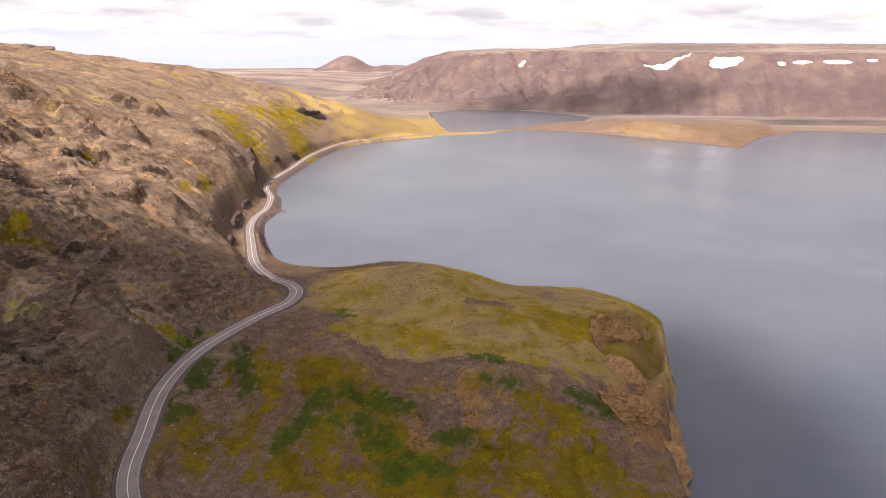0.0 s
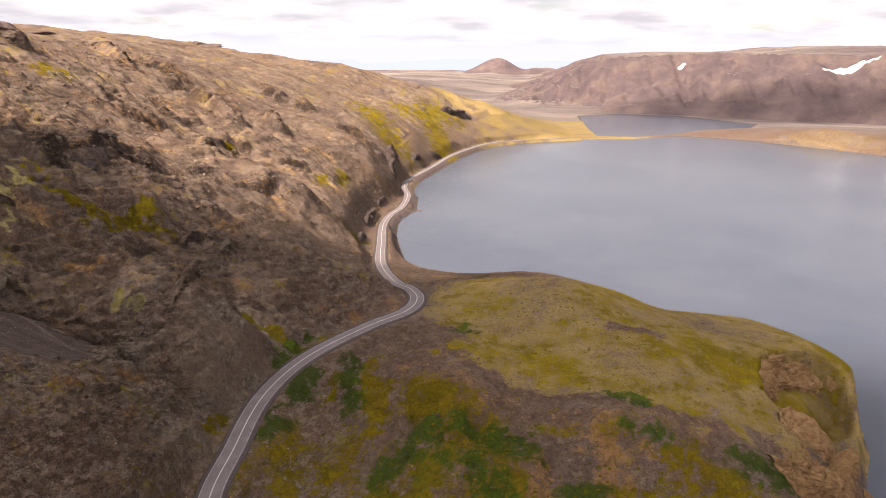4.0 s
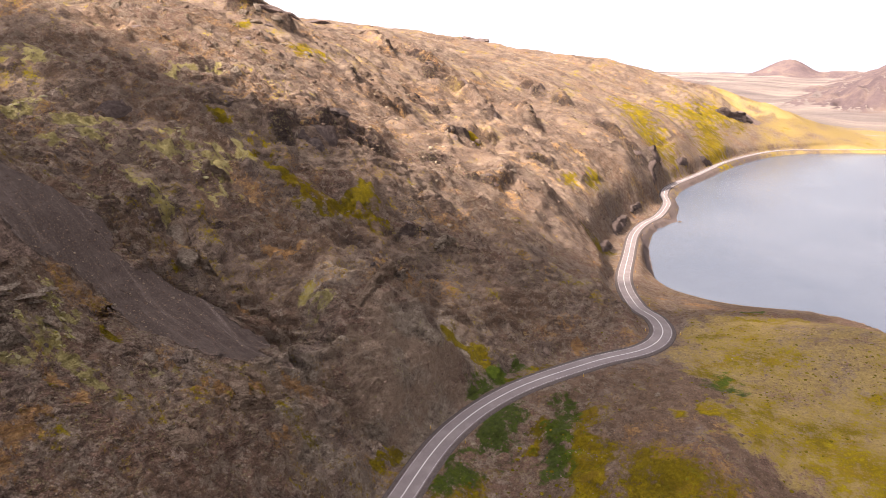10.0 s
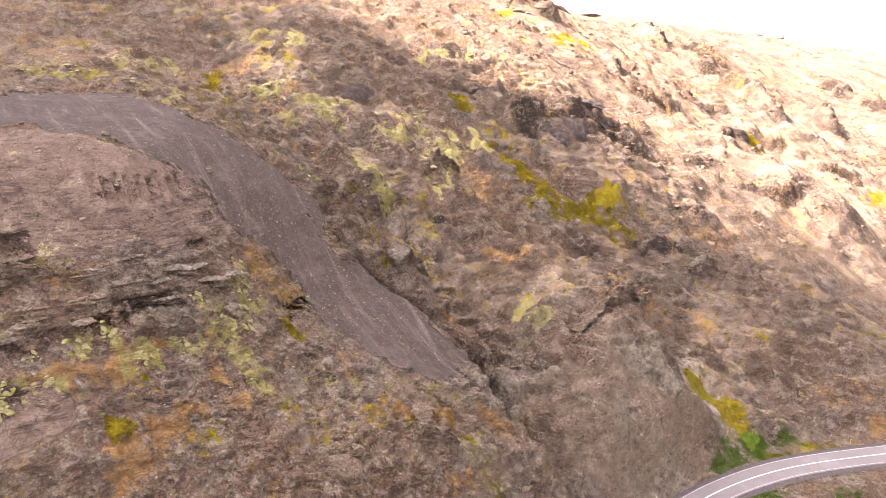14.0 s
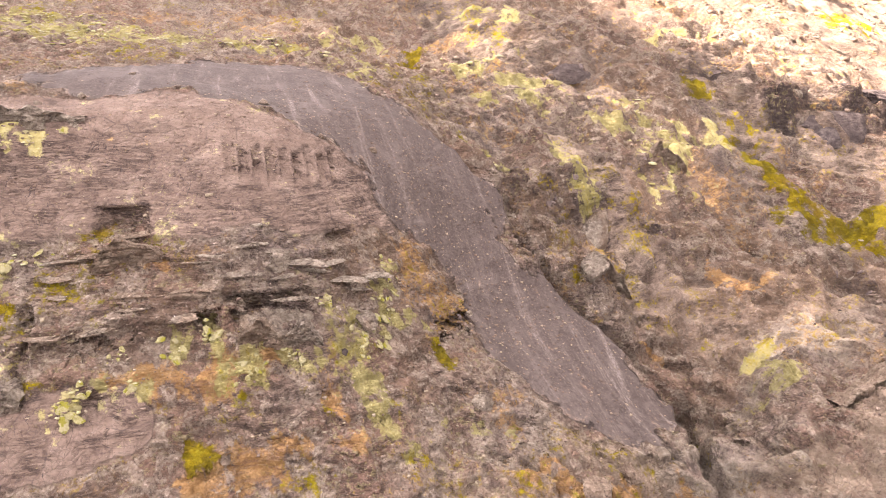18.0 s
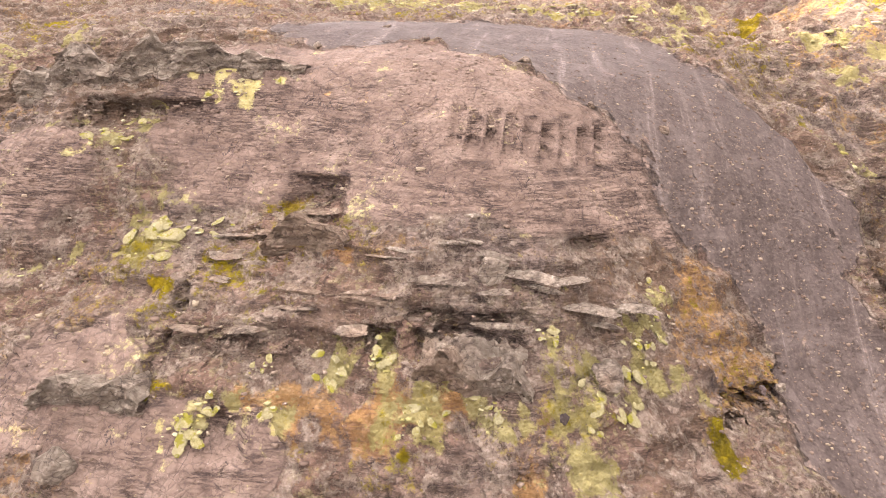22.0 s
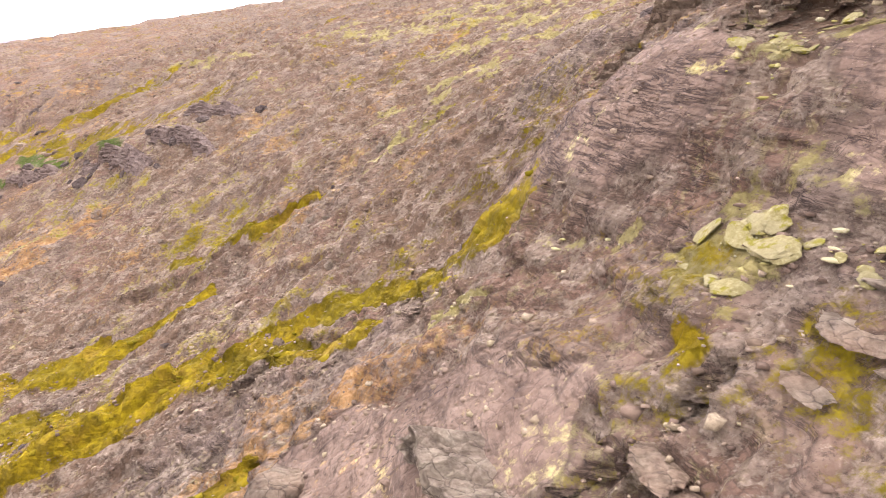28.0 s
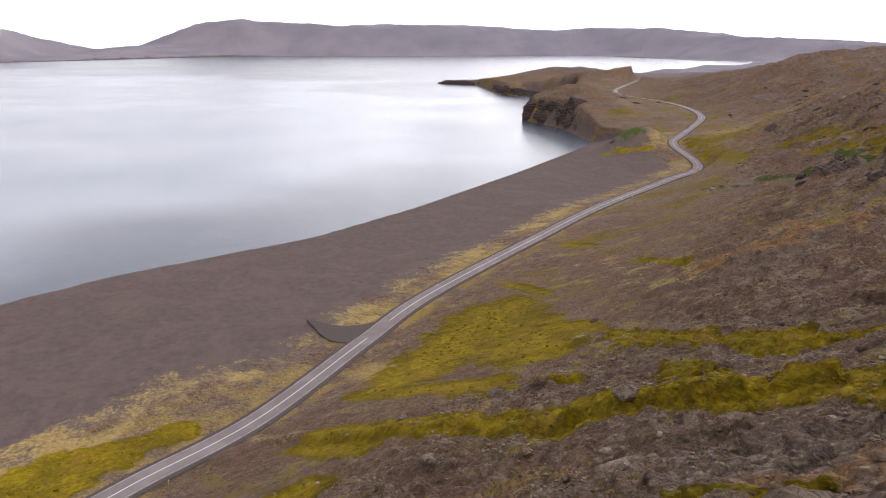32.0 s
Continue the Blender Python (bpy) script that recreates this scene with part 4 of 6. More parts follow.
    # dark cinder scree, with paler runs of stones down the slope
    scree = ramp(t, fine, (0.3, (0.046, 0.033, 0.028)), (0.55, (0.072, 0.053, 0.045)), (0.66, (0.115, 0.087, 0.075)), (0.78, (0.30, 0.24, 0.20)))
    runs = noise_tex(t, stretched(t, p, (0.035, 0.30, 0.02)), 1.0, 7, 0.66, 0.6)
    scree = mixed(t, times(t, ranged(t, runs, 0.50, 0.66), 0.4), scree, (0.135, 0.103, 0.089))
    scree = mixed(t, times(t, ranged(t, runs, 0.58, 0.66), ranged(t, fine, 0.44, 0.56), 0.38), scree, (0.25, 0.205, 0.18))
    scree = mixed(t, times(t, ranged(t, runs, 0.46, 0.36), 0.5), scree, (0.052, 0.038, 0.033))
    scree = mixed(t, times(t, ranged(t, noise_tex(t, p, 0.12, 7, 0.7, 1.0), 0.50, 0.62), 0.4), scree, (0.118, 0.090, 0.079))
    orange = ramp(t, rag, (0.2, (0.23, 0.115, 0.048)), (0.55, (0.38, 0.200, 0.072)), (0.9, (0.48, 0.30, 0.14)))
    orange = mixed(t, times(t, ranged(t, thin, 0.50, 0.56), 0.55), orange, (0.14, 0.075, 0.045))
    sand = ramp(t, mid, (0.3, (0.080, 0.060, 0.054)), (0.6, (0.110, 0.083, 0.075)), (0.85, (0.15, 0.116, 0.104)))
    sand = mixed(t, times(t, ranged(t, noise_tex(t, p, 0.06, 6, 0.65, 1.2), 0.46, 0.62), 0.6), sand, (0.128, 0.094, 0.080))
    straw = ramp(t, speck, (0.3, (0.17, 0.112, 0.040)), (0.55, (0.30, 0.212, 0.085)), (0.8, (0.42, 0.325, 0.155)))
    moss = ramp(t, rag, (0.1, (0.062, 0.042, 0.003)), (0.5, (0.165, 0.113, 0.002)), (0.9, (0.28, 0.208, 0.005)))
    moss = mixed(t, times(t, ranged(t, noise_tex(t, p, 0.16, 6, 0.68), 0.50, 0.62), 0.6), moss, ramp(t, fine, (0.3, (0.12, 0.070, 0.008)), (0.7, (0.21, 0.125, 0.016))))
    moss = mixed(t, times(t, ranged(t, noise_tex(t, p, 0.075, 7, 0.7), 0.48, 0.58), 0.7), moss, ramp(t, speck, (0.3, (0.055, 0.043, 0.002)), (0.55, (0.112, 0.083, 0.002)), (0.8, (0.19, 0.148, 0.006))))
    pale = ramp(t, rag, (0.1, (0.17, 0.130, 0.045)), (0.5, (0.27, 0.222, 0.085)), (0.9, (0.36, 0.31, 0.165)))
    green = ramp(t, speck, (0.3, (0.026, 0.040, 0.007)), (0.55, (0.055, 0.085, 0.010)), (0.8, (0.11, 0.13, 0.025)))
    earth = ramp(t, mid, (0.3, (0.100, 0.062, 0.042)), (0.55, (0.180, 0.116, 0.079)), (0.8, (0.28, 0.190, 0.132)))
    earth = mixed(t, times(t, ranged(t, fine, 0.56, 0.64), 0.5), earth, (0.36, 0.28, 0.22))
    # far lava: its own purple-brown, lightened to stand in for distance haze
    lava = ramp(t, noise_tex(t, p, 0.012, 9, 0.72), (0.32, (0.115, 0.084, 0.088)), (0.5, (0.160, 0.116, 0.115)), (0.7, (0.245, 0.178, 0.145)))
    # flat far ground, painted pale as if seen through haze
    hazy_plain = ramp(t, noise_tex(t, stretched(t, p, (0.5, 1.6, 1.0)), 0.004, 7, 0.66), (0.36, (0.145, 0.118, 0.118)), (0.5, (0.235, 0.19, 0.17)), (0.64, (0.34, 0.28, 0.235)))
    lava = mixed(t, ranged(t, normal_z.outputs[2], 0.972, 0.992), lava, hazy_plain)
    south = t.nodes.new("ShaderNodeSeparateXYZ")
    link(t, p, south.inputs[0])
    # haze of the southern range, put in as a bluer, paler colour
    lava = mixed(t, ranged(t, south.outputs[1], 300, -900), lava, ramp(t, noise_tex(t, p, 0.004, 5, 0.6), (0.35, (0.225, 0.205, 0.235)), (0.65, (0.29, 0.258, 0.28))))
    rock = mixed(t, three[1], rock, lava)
    c = mixed(t, cover_mask(t, three[2], rag, 0.3), rock, earth)
    # knuckles of paler rock that stand out of the earth
    knuckle = ranged(t, noise_tex(t, p, 0.30, 10, 0.72, 0.4), 0.50, 0.54)
    bony = times(t, knuckle, math_node(t, "SUBTRACT", 1.0, math_node(t, "MAXIMUM", bare_tuff, math_node(t, "MAXIMUM", math_node(t, "MAXIMUM", three[1], times(t, loose, 0.8)), four[1]))))
    bony = times(t, bony, ranged(t, south.outputs[0], -45, -80))
    c = mixed(t, times(t, bony, 0.62), c, ramp(t, fine, (0.35, (0.17, 0.122, 0.092)), (0.5, (0.285, 0.215, 0.165)), (0.66, (0.40, 0.32, 0.25))))
    # dark specks painted in for the small shadows between stones
    c = mixed(t, times(t, ranged(t, noise_tex(t, p, 1.3, 8, 0.75), 0.45, 0.39), 0.55), c, (0.060, 0.040, 0.031))
    # weathered grey-tan tuff of the knob and the foot of the hill, lumpy and cracked
    worn = ramp(t, noise_tex(t, p, 0.55, 9, 0.72, 0.5), (0.36, (0.120, 0.088, 0.068)), (0.46, (0.235, 0.180, 0.138)), (0.56, (0.315, 0.250, 0.190)), (0.68, (0.42, 0.345, 0.265)))
    worn = mixed(t, times(t, ranged(t, wide, 0.47, 0.55), 0.5), worn, ramp(t, fine, (0.35, (0.17, 0.100, 0.065)), (0.62, (0.33, 0.215, 0.145))))
    worn = mixed(t, times(t, ranged(t, chips, 0.06, 0.0), ranged(t, mid, 0.58, 0.44), 0.6), worn, (0.060, 0.042, 0.035))
    c = mixed(t, times(t, cover_mask(t, last, mid, 0.25), 0.92), c, worn)
    c = mixed(t, times(t, cover_mask(t, two[0], rag, 0.15), 0.75), c, orange)
    c = mixed(t, cover_mask(t, one[2], rag, 0.22), c, scree)
    c = mixed(t, cover_mask(t, two[1], speck), c, sand)
    c = mixed(t, cover_mask(t, two[2], rag, 0.25), c, straw)
    c = mixed(t, times(t, cover_mask(t, three[0], rag, 0.12), 0.9), c, pale)
    c = mixed(t, times(t, cover_mask(t, one[0], rag, 0.16), 0.95), c, moss)
    c = mixed(t, times(t, cover_mask(t, one[1], rag, 0.2), 0.9), c, green)
    link(t, c, b.inputs["Base Color"])
    h = math_node(t, "ADD", times(t, mid, 1.5), math_node(t, "ADD", times(t, fine, 0.6), math_node(t, "SUBTRACT", times(t, beds, 1.2), times(t, parting, 0.4))))
    h = math_node(t, "ADD", h, math_node(t, "ADD", times(t, ranged(t, blocks, 0.0, 0.14), 0.5), times(t, ranged(t, chips, 0.0, 0.25), 0.42)))
    h = math_node(t, "ADD", h, times(t, bony, 0.7))
    plainer = math_node(t, "ADD", cover_mask(t, one[2], mid), math_node(t, "ADD", math_node(t, "ADD", two[1], times(t, two[2], 0.55)), math_node(t, "MAXIMUM", times(t, bare_tuff, 0.6), times(t, loose, 0.5))))
    quiet = math_node(t, "SUBTRACT", 1.0, math_node(t, "MINIMUM", 0.92, math_node(t, "ADD", plainer, times(t, math_node(t, "MAXIMUM", one[0], three[0]), 0.55))))
    bumped(t, b, times(t, h, quiet), 1.0, 1.1)
    return m


GROUND = make_ground()


def paint_ground(me, used):
    x, y, h = (np.concatenate([v.ravel() for v in some])[used] for some in ([r.x for r in LEVELS], [r.y for r in LEVELS], [r.z for r in LEVELS]))
    sd, rd, scree, beach, tuff, crag = (np.concatenate([r.mask[k].ravel() for r in LEVELS])[used] for k in ("sd", "rd", "scree", "beach", "tuff", "crag"))
    patch, spot, tiny = fbm(x, y, 34, 4), fbm(x, y, 8, 4), fbm(x, y, 2.6, 3)
    ragged = 0.6 * spot + 0.5 * tiny
    head = smooth(0.30, 0.50, bump(x, y, 14, 300, 112, 66) + 0.10 * spot + 0.05 * patch) * smooth(226, 252, y + 9 * spot + 0.12 * x) * smooth(-74, -56, x + 4 * spot)
    head_south = np.clip(bump(x, y, -5, 205, 95, 48) * 1.4, 0, 1) * (1 - head)
    bare = streaks(x, y, BARE + BARE_NORTH, ragged)
    spur = np.clip(bump(x, y, -265, 560, 110, 220, 15) * 1.4, 0, 1)
    moss = np.maximum(0.20 + 0.26 * patch + 0.18 * spot, head_south * (0.54 + 0.5 * patch + 0.25 * spot))
    moss = np.maximum(moss, smooth(45, 20, h) * smooth(60, -60, y) * smooth(-120, -40, x) * (0.36 + 0.3 * patch)) * (1 - beach) * (1 - 0.45 * spur)
    turf = 2.3 * streaks(x, y, TURF + TURF_NEAR, 0.5 * ragged) * smooth(6, 9, rd + 2 * spot) * np.clip(1.25 + 0.5 * spot, 0.4, 1)
    moss = np.maximum(moss, np.maximum(turf, 0.85 * streaks(x, y, BRIGHT + BRIGHT_FAR + SLOPE_MOSS, 1.5 * ragged)))
    moss = np.maximum(moss, 0.9 * streaks(x, y, OLIVE, 1.3 * ragged))
    pale = np.maximum(0.68 * streaks(x, y, PALE + PALE_UPPER + PALE_SLOPE, 2.3 * ragged), smooth(95, 112, h) * smooth(-205, -240, x) * smooth(420, 330, y) * (0.13 + 0.30 * patch + 0.22 * spot))
    near_face = np.clip(1.3 * bump(x, y, -146, 124, 20, 44), 0, 1) * (1 - scree)
    pale = np.maximum(pale, near_face * np.minimum(0.24 + 0.36 * spot, 0.36))
    pale = np.maximum(pale, 0.16 * smooth(-70, -120, x) * smooth(-120, -60, y) * smooth(330, 270, y) + 0.2 * spot)
    cap = head * (0.70 + 0.24 * patch + 0.14 * spot) * (1 - 0.8 * smooth(0.4, 0.6, bare))
    pale = np.maximum(pale, smooth(7, 12, rd) * smooth(150, 60, y) * smooth(-210, -120, x) * smooth(-260, -120, y) * (1 - beach) * (0.26 + 0.3 * spot + 0.2 * patch))
    moss = np.maximum(moss * (1 - 0.7 * head), head * (0.44 + 0.32 * patch - 0.12 * spot)) * (1 - 0.85 * smooth(0.4, 0.65, bare))
    green = np.maximum(0.95 * streaks(x, y, LUSH + LUSH_ROAD, 1.3 * ragged), head_south * (0.18 + 0.35 * fbm(x + 300, y, 24, 4)) * (1 - smooth(0.45, 0.65, bare)))
    rust = np.maximum(0.85 * streaks(x, y, RUST + RUST_FOOT + RUST_HEAD, 1.4 * ragged), 0.22 + 0.25 * spot + 0.30 * fbm(x, y + 500, 30, 3) + 0.16 * near_face * smooth(80, 72, h)) * (1 - beach)
    earth = np.maximum(np.maximum(smooth(0.3, 0.7, bare), 0.34 + 0.5 * fbm(x + 900, y, 38, 4) + 0.22 * smooth(90, 40, y) * smooth(-220, -120, y) - 0.2 * smooth(-200, -300, y) + 0.22 * smooth(35, 55, y) * smooth(105, 85, y) * smooth(-140, -125, x)), head_south * (0.82 + 0.5 * patch + 0.3 * spot)) * (1 - beach)
    earth = np.maximum(earth, spur * (0.30 + 0.45 * patch))
    sand = np.maximum(beach * smooth(8, 20, rd + 7 * spot + 5 * patch - 14 * smooth(20, 70, y)), smooth(8, 3, sd) * 0.8)
    straw = beach * smooth(30, 14, rd + 9 * spot - 22 * smooth(20, 70, y)) * (0.50 + 0.30 * spot + 0.3 * patch)
    straw = np.maximum(straw, smooth(18, 6, rd) * smooth(160, 100, y) * smooth(-400, -350, y) * (0.50 + 0.35 * spot + 0.3 * patch))
    straw = np.maximum.reduce([straw, bump(x, y, 100, -440, 40, 50) * 0.9, bump(x, y, -150, 1150, 160, 120) * (0.5 + 0.4 * patch), smooth(1130, 1190, y) * smooth(1640, 1480, y) * smooth(-330, -220, x) * smooth(150, 70, x) * (0.72 + 0.4 * patch), 0.42 * bump(x, y, 350, 1230, 150, 90), 0.55 * bump(x, y, 690, -815, 60, 30), bump(x, y, -3, 20, 16, 8, 0),
                               smooth(340, 420, y) * smooth(-120, -200, x) * smooth(1250, 1000, y) * (0.16 + 0.30 * patch + 0.12 * spot)])
    straw = np.maximum(straw, cap)
    # share of the far colours, which hold the painted haze
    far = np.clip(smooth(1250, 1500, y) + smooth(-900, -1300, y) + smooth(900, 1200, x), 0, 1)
    one = np.ones_like(x)
    hill = smooth(-60, -110, x) * smooth(30, 45, h)
    gravel = hill * np.maximum(smooth(320, 400, y) * (0.80 + 0.4 * patch + 0.2 * spot), smooth(190, 215, y) * smooth(400, 320, y) * (0.46 + 0.75 * patch + 0.3 * spot))
    rust = np.maximum(rust, head_south * (0.40 + 0.45 * patch + 0.3 * spot))
    knob = np.clip(1.6 * bump(x, y, DOME[0] + 4, DOME[1] - 6, 13, 20) + 0.25 * spot, 0, 1)
    pale, rust, earth, gravel = np.maximum(pale, 0.24 * knob), rust * (1 - 0.8 * knob), earth * (1 - knob), np.maximum(gravel, 0.45 * knob)
    worn = np.maximum(knob * (0.92 + 0.35 * spot), np.clip(1.3 * bump(x, y, -126, 215, 32, 62), 0, 1) * (0.50 + 0.5 * patch + 0.25 * spot))
    rust, earth, moss = rust * (1 - far), earth * (1 - far), moss * (1 - 0.7 * far)
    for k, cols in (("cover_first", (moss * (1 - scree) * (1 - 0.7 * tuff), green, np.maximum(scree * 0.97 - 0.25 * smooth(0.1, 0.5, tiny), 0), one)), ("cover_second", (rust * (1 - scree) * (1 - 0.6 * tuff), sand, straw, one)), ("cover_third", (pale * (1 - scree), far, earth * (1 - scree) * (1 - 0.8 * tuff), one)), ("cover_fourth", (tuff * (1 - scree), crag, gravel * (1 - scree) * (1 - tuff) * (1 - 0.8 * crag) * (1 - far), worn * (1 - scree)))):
        at = me.color_attributes.new(k, "FLOAT_COLOR", "POINT")
        at.data.foreach_set("color", np.clip(np.stack(cols, 1), 0, 1.5).astype(np.float32).ravel())


mesh, used = ground_mesh()
ground = new("ground", mesh)
ground.data.materials.append(GROUND)
paint_ground(ground.data, used)
tagged(ground, "brown volcanic hillside, mossy headland and dark sand beach", "ground", kind="structure")


def make_water():
    m, t, b = material("lake_water", 0.06)
    p = place_of(t)
    b.inputs["Specular IOR Level"].default_value = 0.5
    b.inputs["IOR"].default_value = 1.333
    wide = noise_tex(t, p, 0.006, 4, 0.6)
    link(t, ramp(t, wide, (0.3, (0.050, 0.063, 0.090)), (0.7, (0.082, 0.092, 0.117))), b.inputs["Base Color"])
    link(t, ranged(t, noise_tex(t, p, 0.004, 4, 0.6, 1.0), 0.2, 0.8), b.inputs["Roughness"])
    r = t.nodes.new("ShaderNodeMapRange")
    r.inputs["To Min"].default_value, r.inputs["To Max"].default_value = 0.14, 0.30
    link(t, noise_tex(t, p, 0.004, 4, 0.6, 1.0), r.inputs["Value"])
    link(t, r.outputs[0], b.inputs["Roughness"])
    bumped(t, b, noise_tex(t, p, 0.55, 5, 0.65), 0.16, 0.6)
    return m


def flat_sheet(name, x0, y0, x1, y1, z, n):
    gx, gy = np.meshgrid(np.linspace(x0, x1, n), np.linspace(y0, y1, n))
    i = np.arange(n * n).reshape(n, n)
    return sheet(name, np.stack([gx, gy, np.full((n, n), z)], -1).reshape(-1, 3), np.stack([i[:-1, :-1], i[:-1, 1:], i[1:, 1:], i[1:, :-1]], -1).reshape(-1, 4))


lake = new("lake", flat_sheet("lake", -260, -4600, 4640, 1800, 0.0, 40))
lake.data.materials.append(make_water())
tagged(lake, "calm blue-grey mountain lake under broken cloud", "water", kind="structure")


# ---- road ----
def make_asphalt():
    m, t, b = material("asphalt", 0.85)
    p = place_of(t)
    c = ramp(t, noise_tex(t, p, 3.0, 5, 0.7), (0.3, (0.150, 0.124, 0.122)), (0.7, (0.195, 0.163, 0.160)))
    c = mixed(t, ranged(t, noise_tex(t, p, 0.15, 4), 0.4, 0.7), c, (0.215, 0.182, 0.176))
    link(t, c, b.inputs["Base Color"])
    bumped(t, b, noise_tex(t, p, 25, 3), 0.3, 0.02)
    return m


def ribbon(name, line, offset, width, lift, thick, sides=True):
    """A strip along the road's line, with its own thickness."""
    d = np.gradient(line[:, :2], axis=0)
    d /= np.linalg.norm(d, axis=1)[:, None]
    nrm = np.stack([d[:, 1], -d[:, 0]], 1)
    vs, fs = [], []
    for (px, py, pz), (nx, ny) in zip(line, nrm):
        for o, z in ((offset - width / 2, lift), (offset + width / 2, lift), (offset + width / 2 + thick, lift - thick), (offset - width / 2 - thick, lift - thick)):
            vs.append((px + nx * o, py + ny * o, pz + z))
    for i in range(len(line) - 1):
        a, b = 4 * i, 4 * i + 4
        fs += [(a + 1, b + 1, b, a), (a + 2, b + 2, b + 1, a + 1), (a, b, b + 3, a + 3)]
    me = bpy.data.meshes.new(name)
    me.from_pydata(vs, [], fs)
    me.update()
    return me


ROAD_FINE = spline(ROAD + ROAD_NORTH, 2.5)
road = new("road", ribbon("road", ROAD_FINE, 0, 6.0, 0.08, 0.35))
road.data.materials.append(make_asphalt())
tagged(road, "narrow grey asphalt road with a white centre line", "road", kind="structure")


# ---- parts and things ----
def part(name, me, mat, parent=None, label=""):
    """Links a mesh as one object, under a thing or a part."""
    if isinstance(me, bmesh.types.BMesh):
        bm, me = me, bpy.data.meshes.new(name)
        bm.to_mesh(me)
        bm.free()
    ob = new(name, me)
    if mat and not me.materials:
        me.materials.append(mat)
    if parent:
        ob.parent = parent
    if label:
        ob["label"] = label
    return ob


def plain(name, colour, rough=0.7, spread=0.12, scale=6.0, metal=0.0):
    """Paint, snow and the like, with a little wear."""
    m, t, b = material(name, rough)
    n = noise_tex(t, place_of(t), scale, 5, 0.65)
    lo, hi = tuple(c * (1 - spread) for c in colour), tuple(min(1, c * (1 + spread)) for c in colour)
    link(t, ramp(t, n, (0.3, lo), (0.7, hi)), b.inputs["Base Color"])
    b.inputs["Metallic"].default_value = metal
    return m


def z_at(x, y):
    return float(ground_z(np.array([x], float), np.array([y], float))[0])


# ---- clouds ----
def cloud_stuff():
    m, t, b = material("cloud", 1.0)
    tr = t.nodes.new("ShaderNodeBsdfTranslucent")
    tr.inputs["Color"].default_value = (0.9, 0.92, 0.95, 1)
    b.inputs["Base Color"].default_value = (0.9, 0.9, 0.92, 1)
    mx = t.nodes.new("ShaderNodeMixShader")
    mx.inputs[0].default_value = 0.55
    link(t, b.outputs[0], mx.inputs[1])
    link(t, tr.outputs[0], mx.inputs[2])
    link(t, mx.outputs[0], t.nodes["Material Output"].inputs["Surface"])
    return m


CLOUD = cloud_stuff()


def cumulus(gx, gy, lx, ly, lumps, seed, base=2600, fill=1.75, sub=2):
    """A flat-bottomed heap of cloud, whose shade falls round (gx, gy)."""
    k = (base - 40) / to_sun.z
    cx, cy = gx + to_sun.x * k, gy + to_sun.y * k
    r = random.Random(seed)
    bm = bmesh.new()
    for i in range(lumps):
        a, d = i * 2.4, math.sqrt((i + 0.5) / lumps)
        s = (1.15 - 0.45 * d) * r.uniform(0.8, 1.2) * math.sqrt(lx * ly / lumps) * fill
        m = Matrix.Translation((cx + lx * d * math.cos(a), cy + ly * d * math.sin(a), base + 0.25 * s)) @ Matrix.Diagonal((s, s, 0.6 * s, 1))
        bmesh.ops.create_icosphere(bm, subdivisions=sub, radius=1, matrix=m)
    for v in bm.verts:
        v.co.z = max(v.co.z, base + 6 * noise.noise(v.co * 0.02))
        v.co += v.normal * 14 * noise.noise(v.co * 0.03)
    for f in bm.faces:
        f.smooth = True
    return tagged(part("cloud", bm, CLOUD), "broad white fair-weather cloud high over the lake", "cloud", kind="structure")


cumulus(-180, -195, 400, 400, 70, 3)
cumulus(-310, 190, 400, 166, 950, 8, base=1200, fill=1.6, sub=1)
cumulus(-90, 305, 100, 92, 160, 11, base=1200, fill=1.6, sub=1)
cumulus(40, 225, 110, 125, 40, 9)
cumulus(60, -760, 520, 400, 50, 4)
cumulus(330, 1740, 330, 130, 900, 5, fill=1.15, sub=1)
cumulus(720, 1480, 230, 60, 500, 6, fill=1.0, sub=1)
# unseen cloud, added to keep the sun off the far southern range
cumulus(2800, -2600, 3700, 1900, 110, 7)


# ---- rock ----
def make_rock(name, dark, main, pale, tint):
    m, t, b = material(name, 0.93)
    p = place_of(t)
    info = t.nodes.new("ShaderNodeObjectInfo")
    fine, mid = noise_tex(t, p, 2.6, 7, 0.75), noise_tex(t, p, 0.5, 6, 0.7)
    c = ramp(t, mid, (0.3, dark), (0.5, main), (0.75, pale))
    c = mixed(t, math_node(t, "MULTIPLY", ranged(t, fine, 0.55, 0.68), 0.6), c, pale)
    c = mixed(t, math_node(t, "MULTIPLY", ranged(t, fine, 0.45, 0.33), 0.8), c, (0.026, 0.019, 0.019))
    c = mixed(t, math_node(t, "MULTIPLY", info.outputs["Random"], 0.5), c, tint)
    link(t, c, b.inputs["Base Color"])
    h = math_node(t, "ADD", math_node(t, "MULTIPLY", mid, 1.4), math_node(t, "ADD", math_node(t, "MULTIPLY", fine, 0.8), math_node(t, "MULTIPLY", ranged(t, joints(t, p, 0.5, (1, 1, 1.6), 1.2), 0.0, 0.15), 0.5)))
    bumped(t, b, h, 1.0, 0.9)
    return m


BASALT = make_rock("dark_basalt", (0.030, 0.022, 0.022), (0.080, 0.060, 0.055), (0.19, 0.15, 0.13), (0.11, 0.078, 0.066))
GREY_LAVA = make_rock("grey_lava", (0.060, 0.044, 0.041), (0.165, 0.122, 0.110), (0.30, 0.235, 0.205), (0.21, 0.15, 0.125))
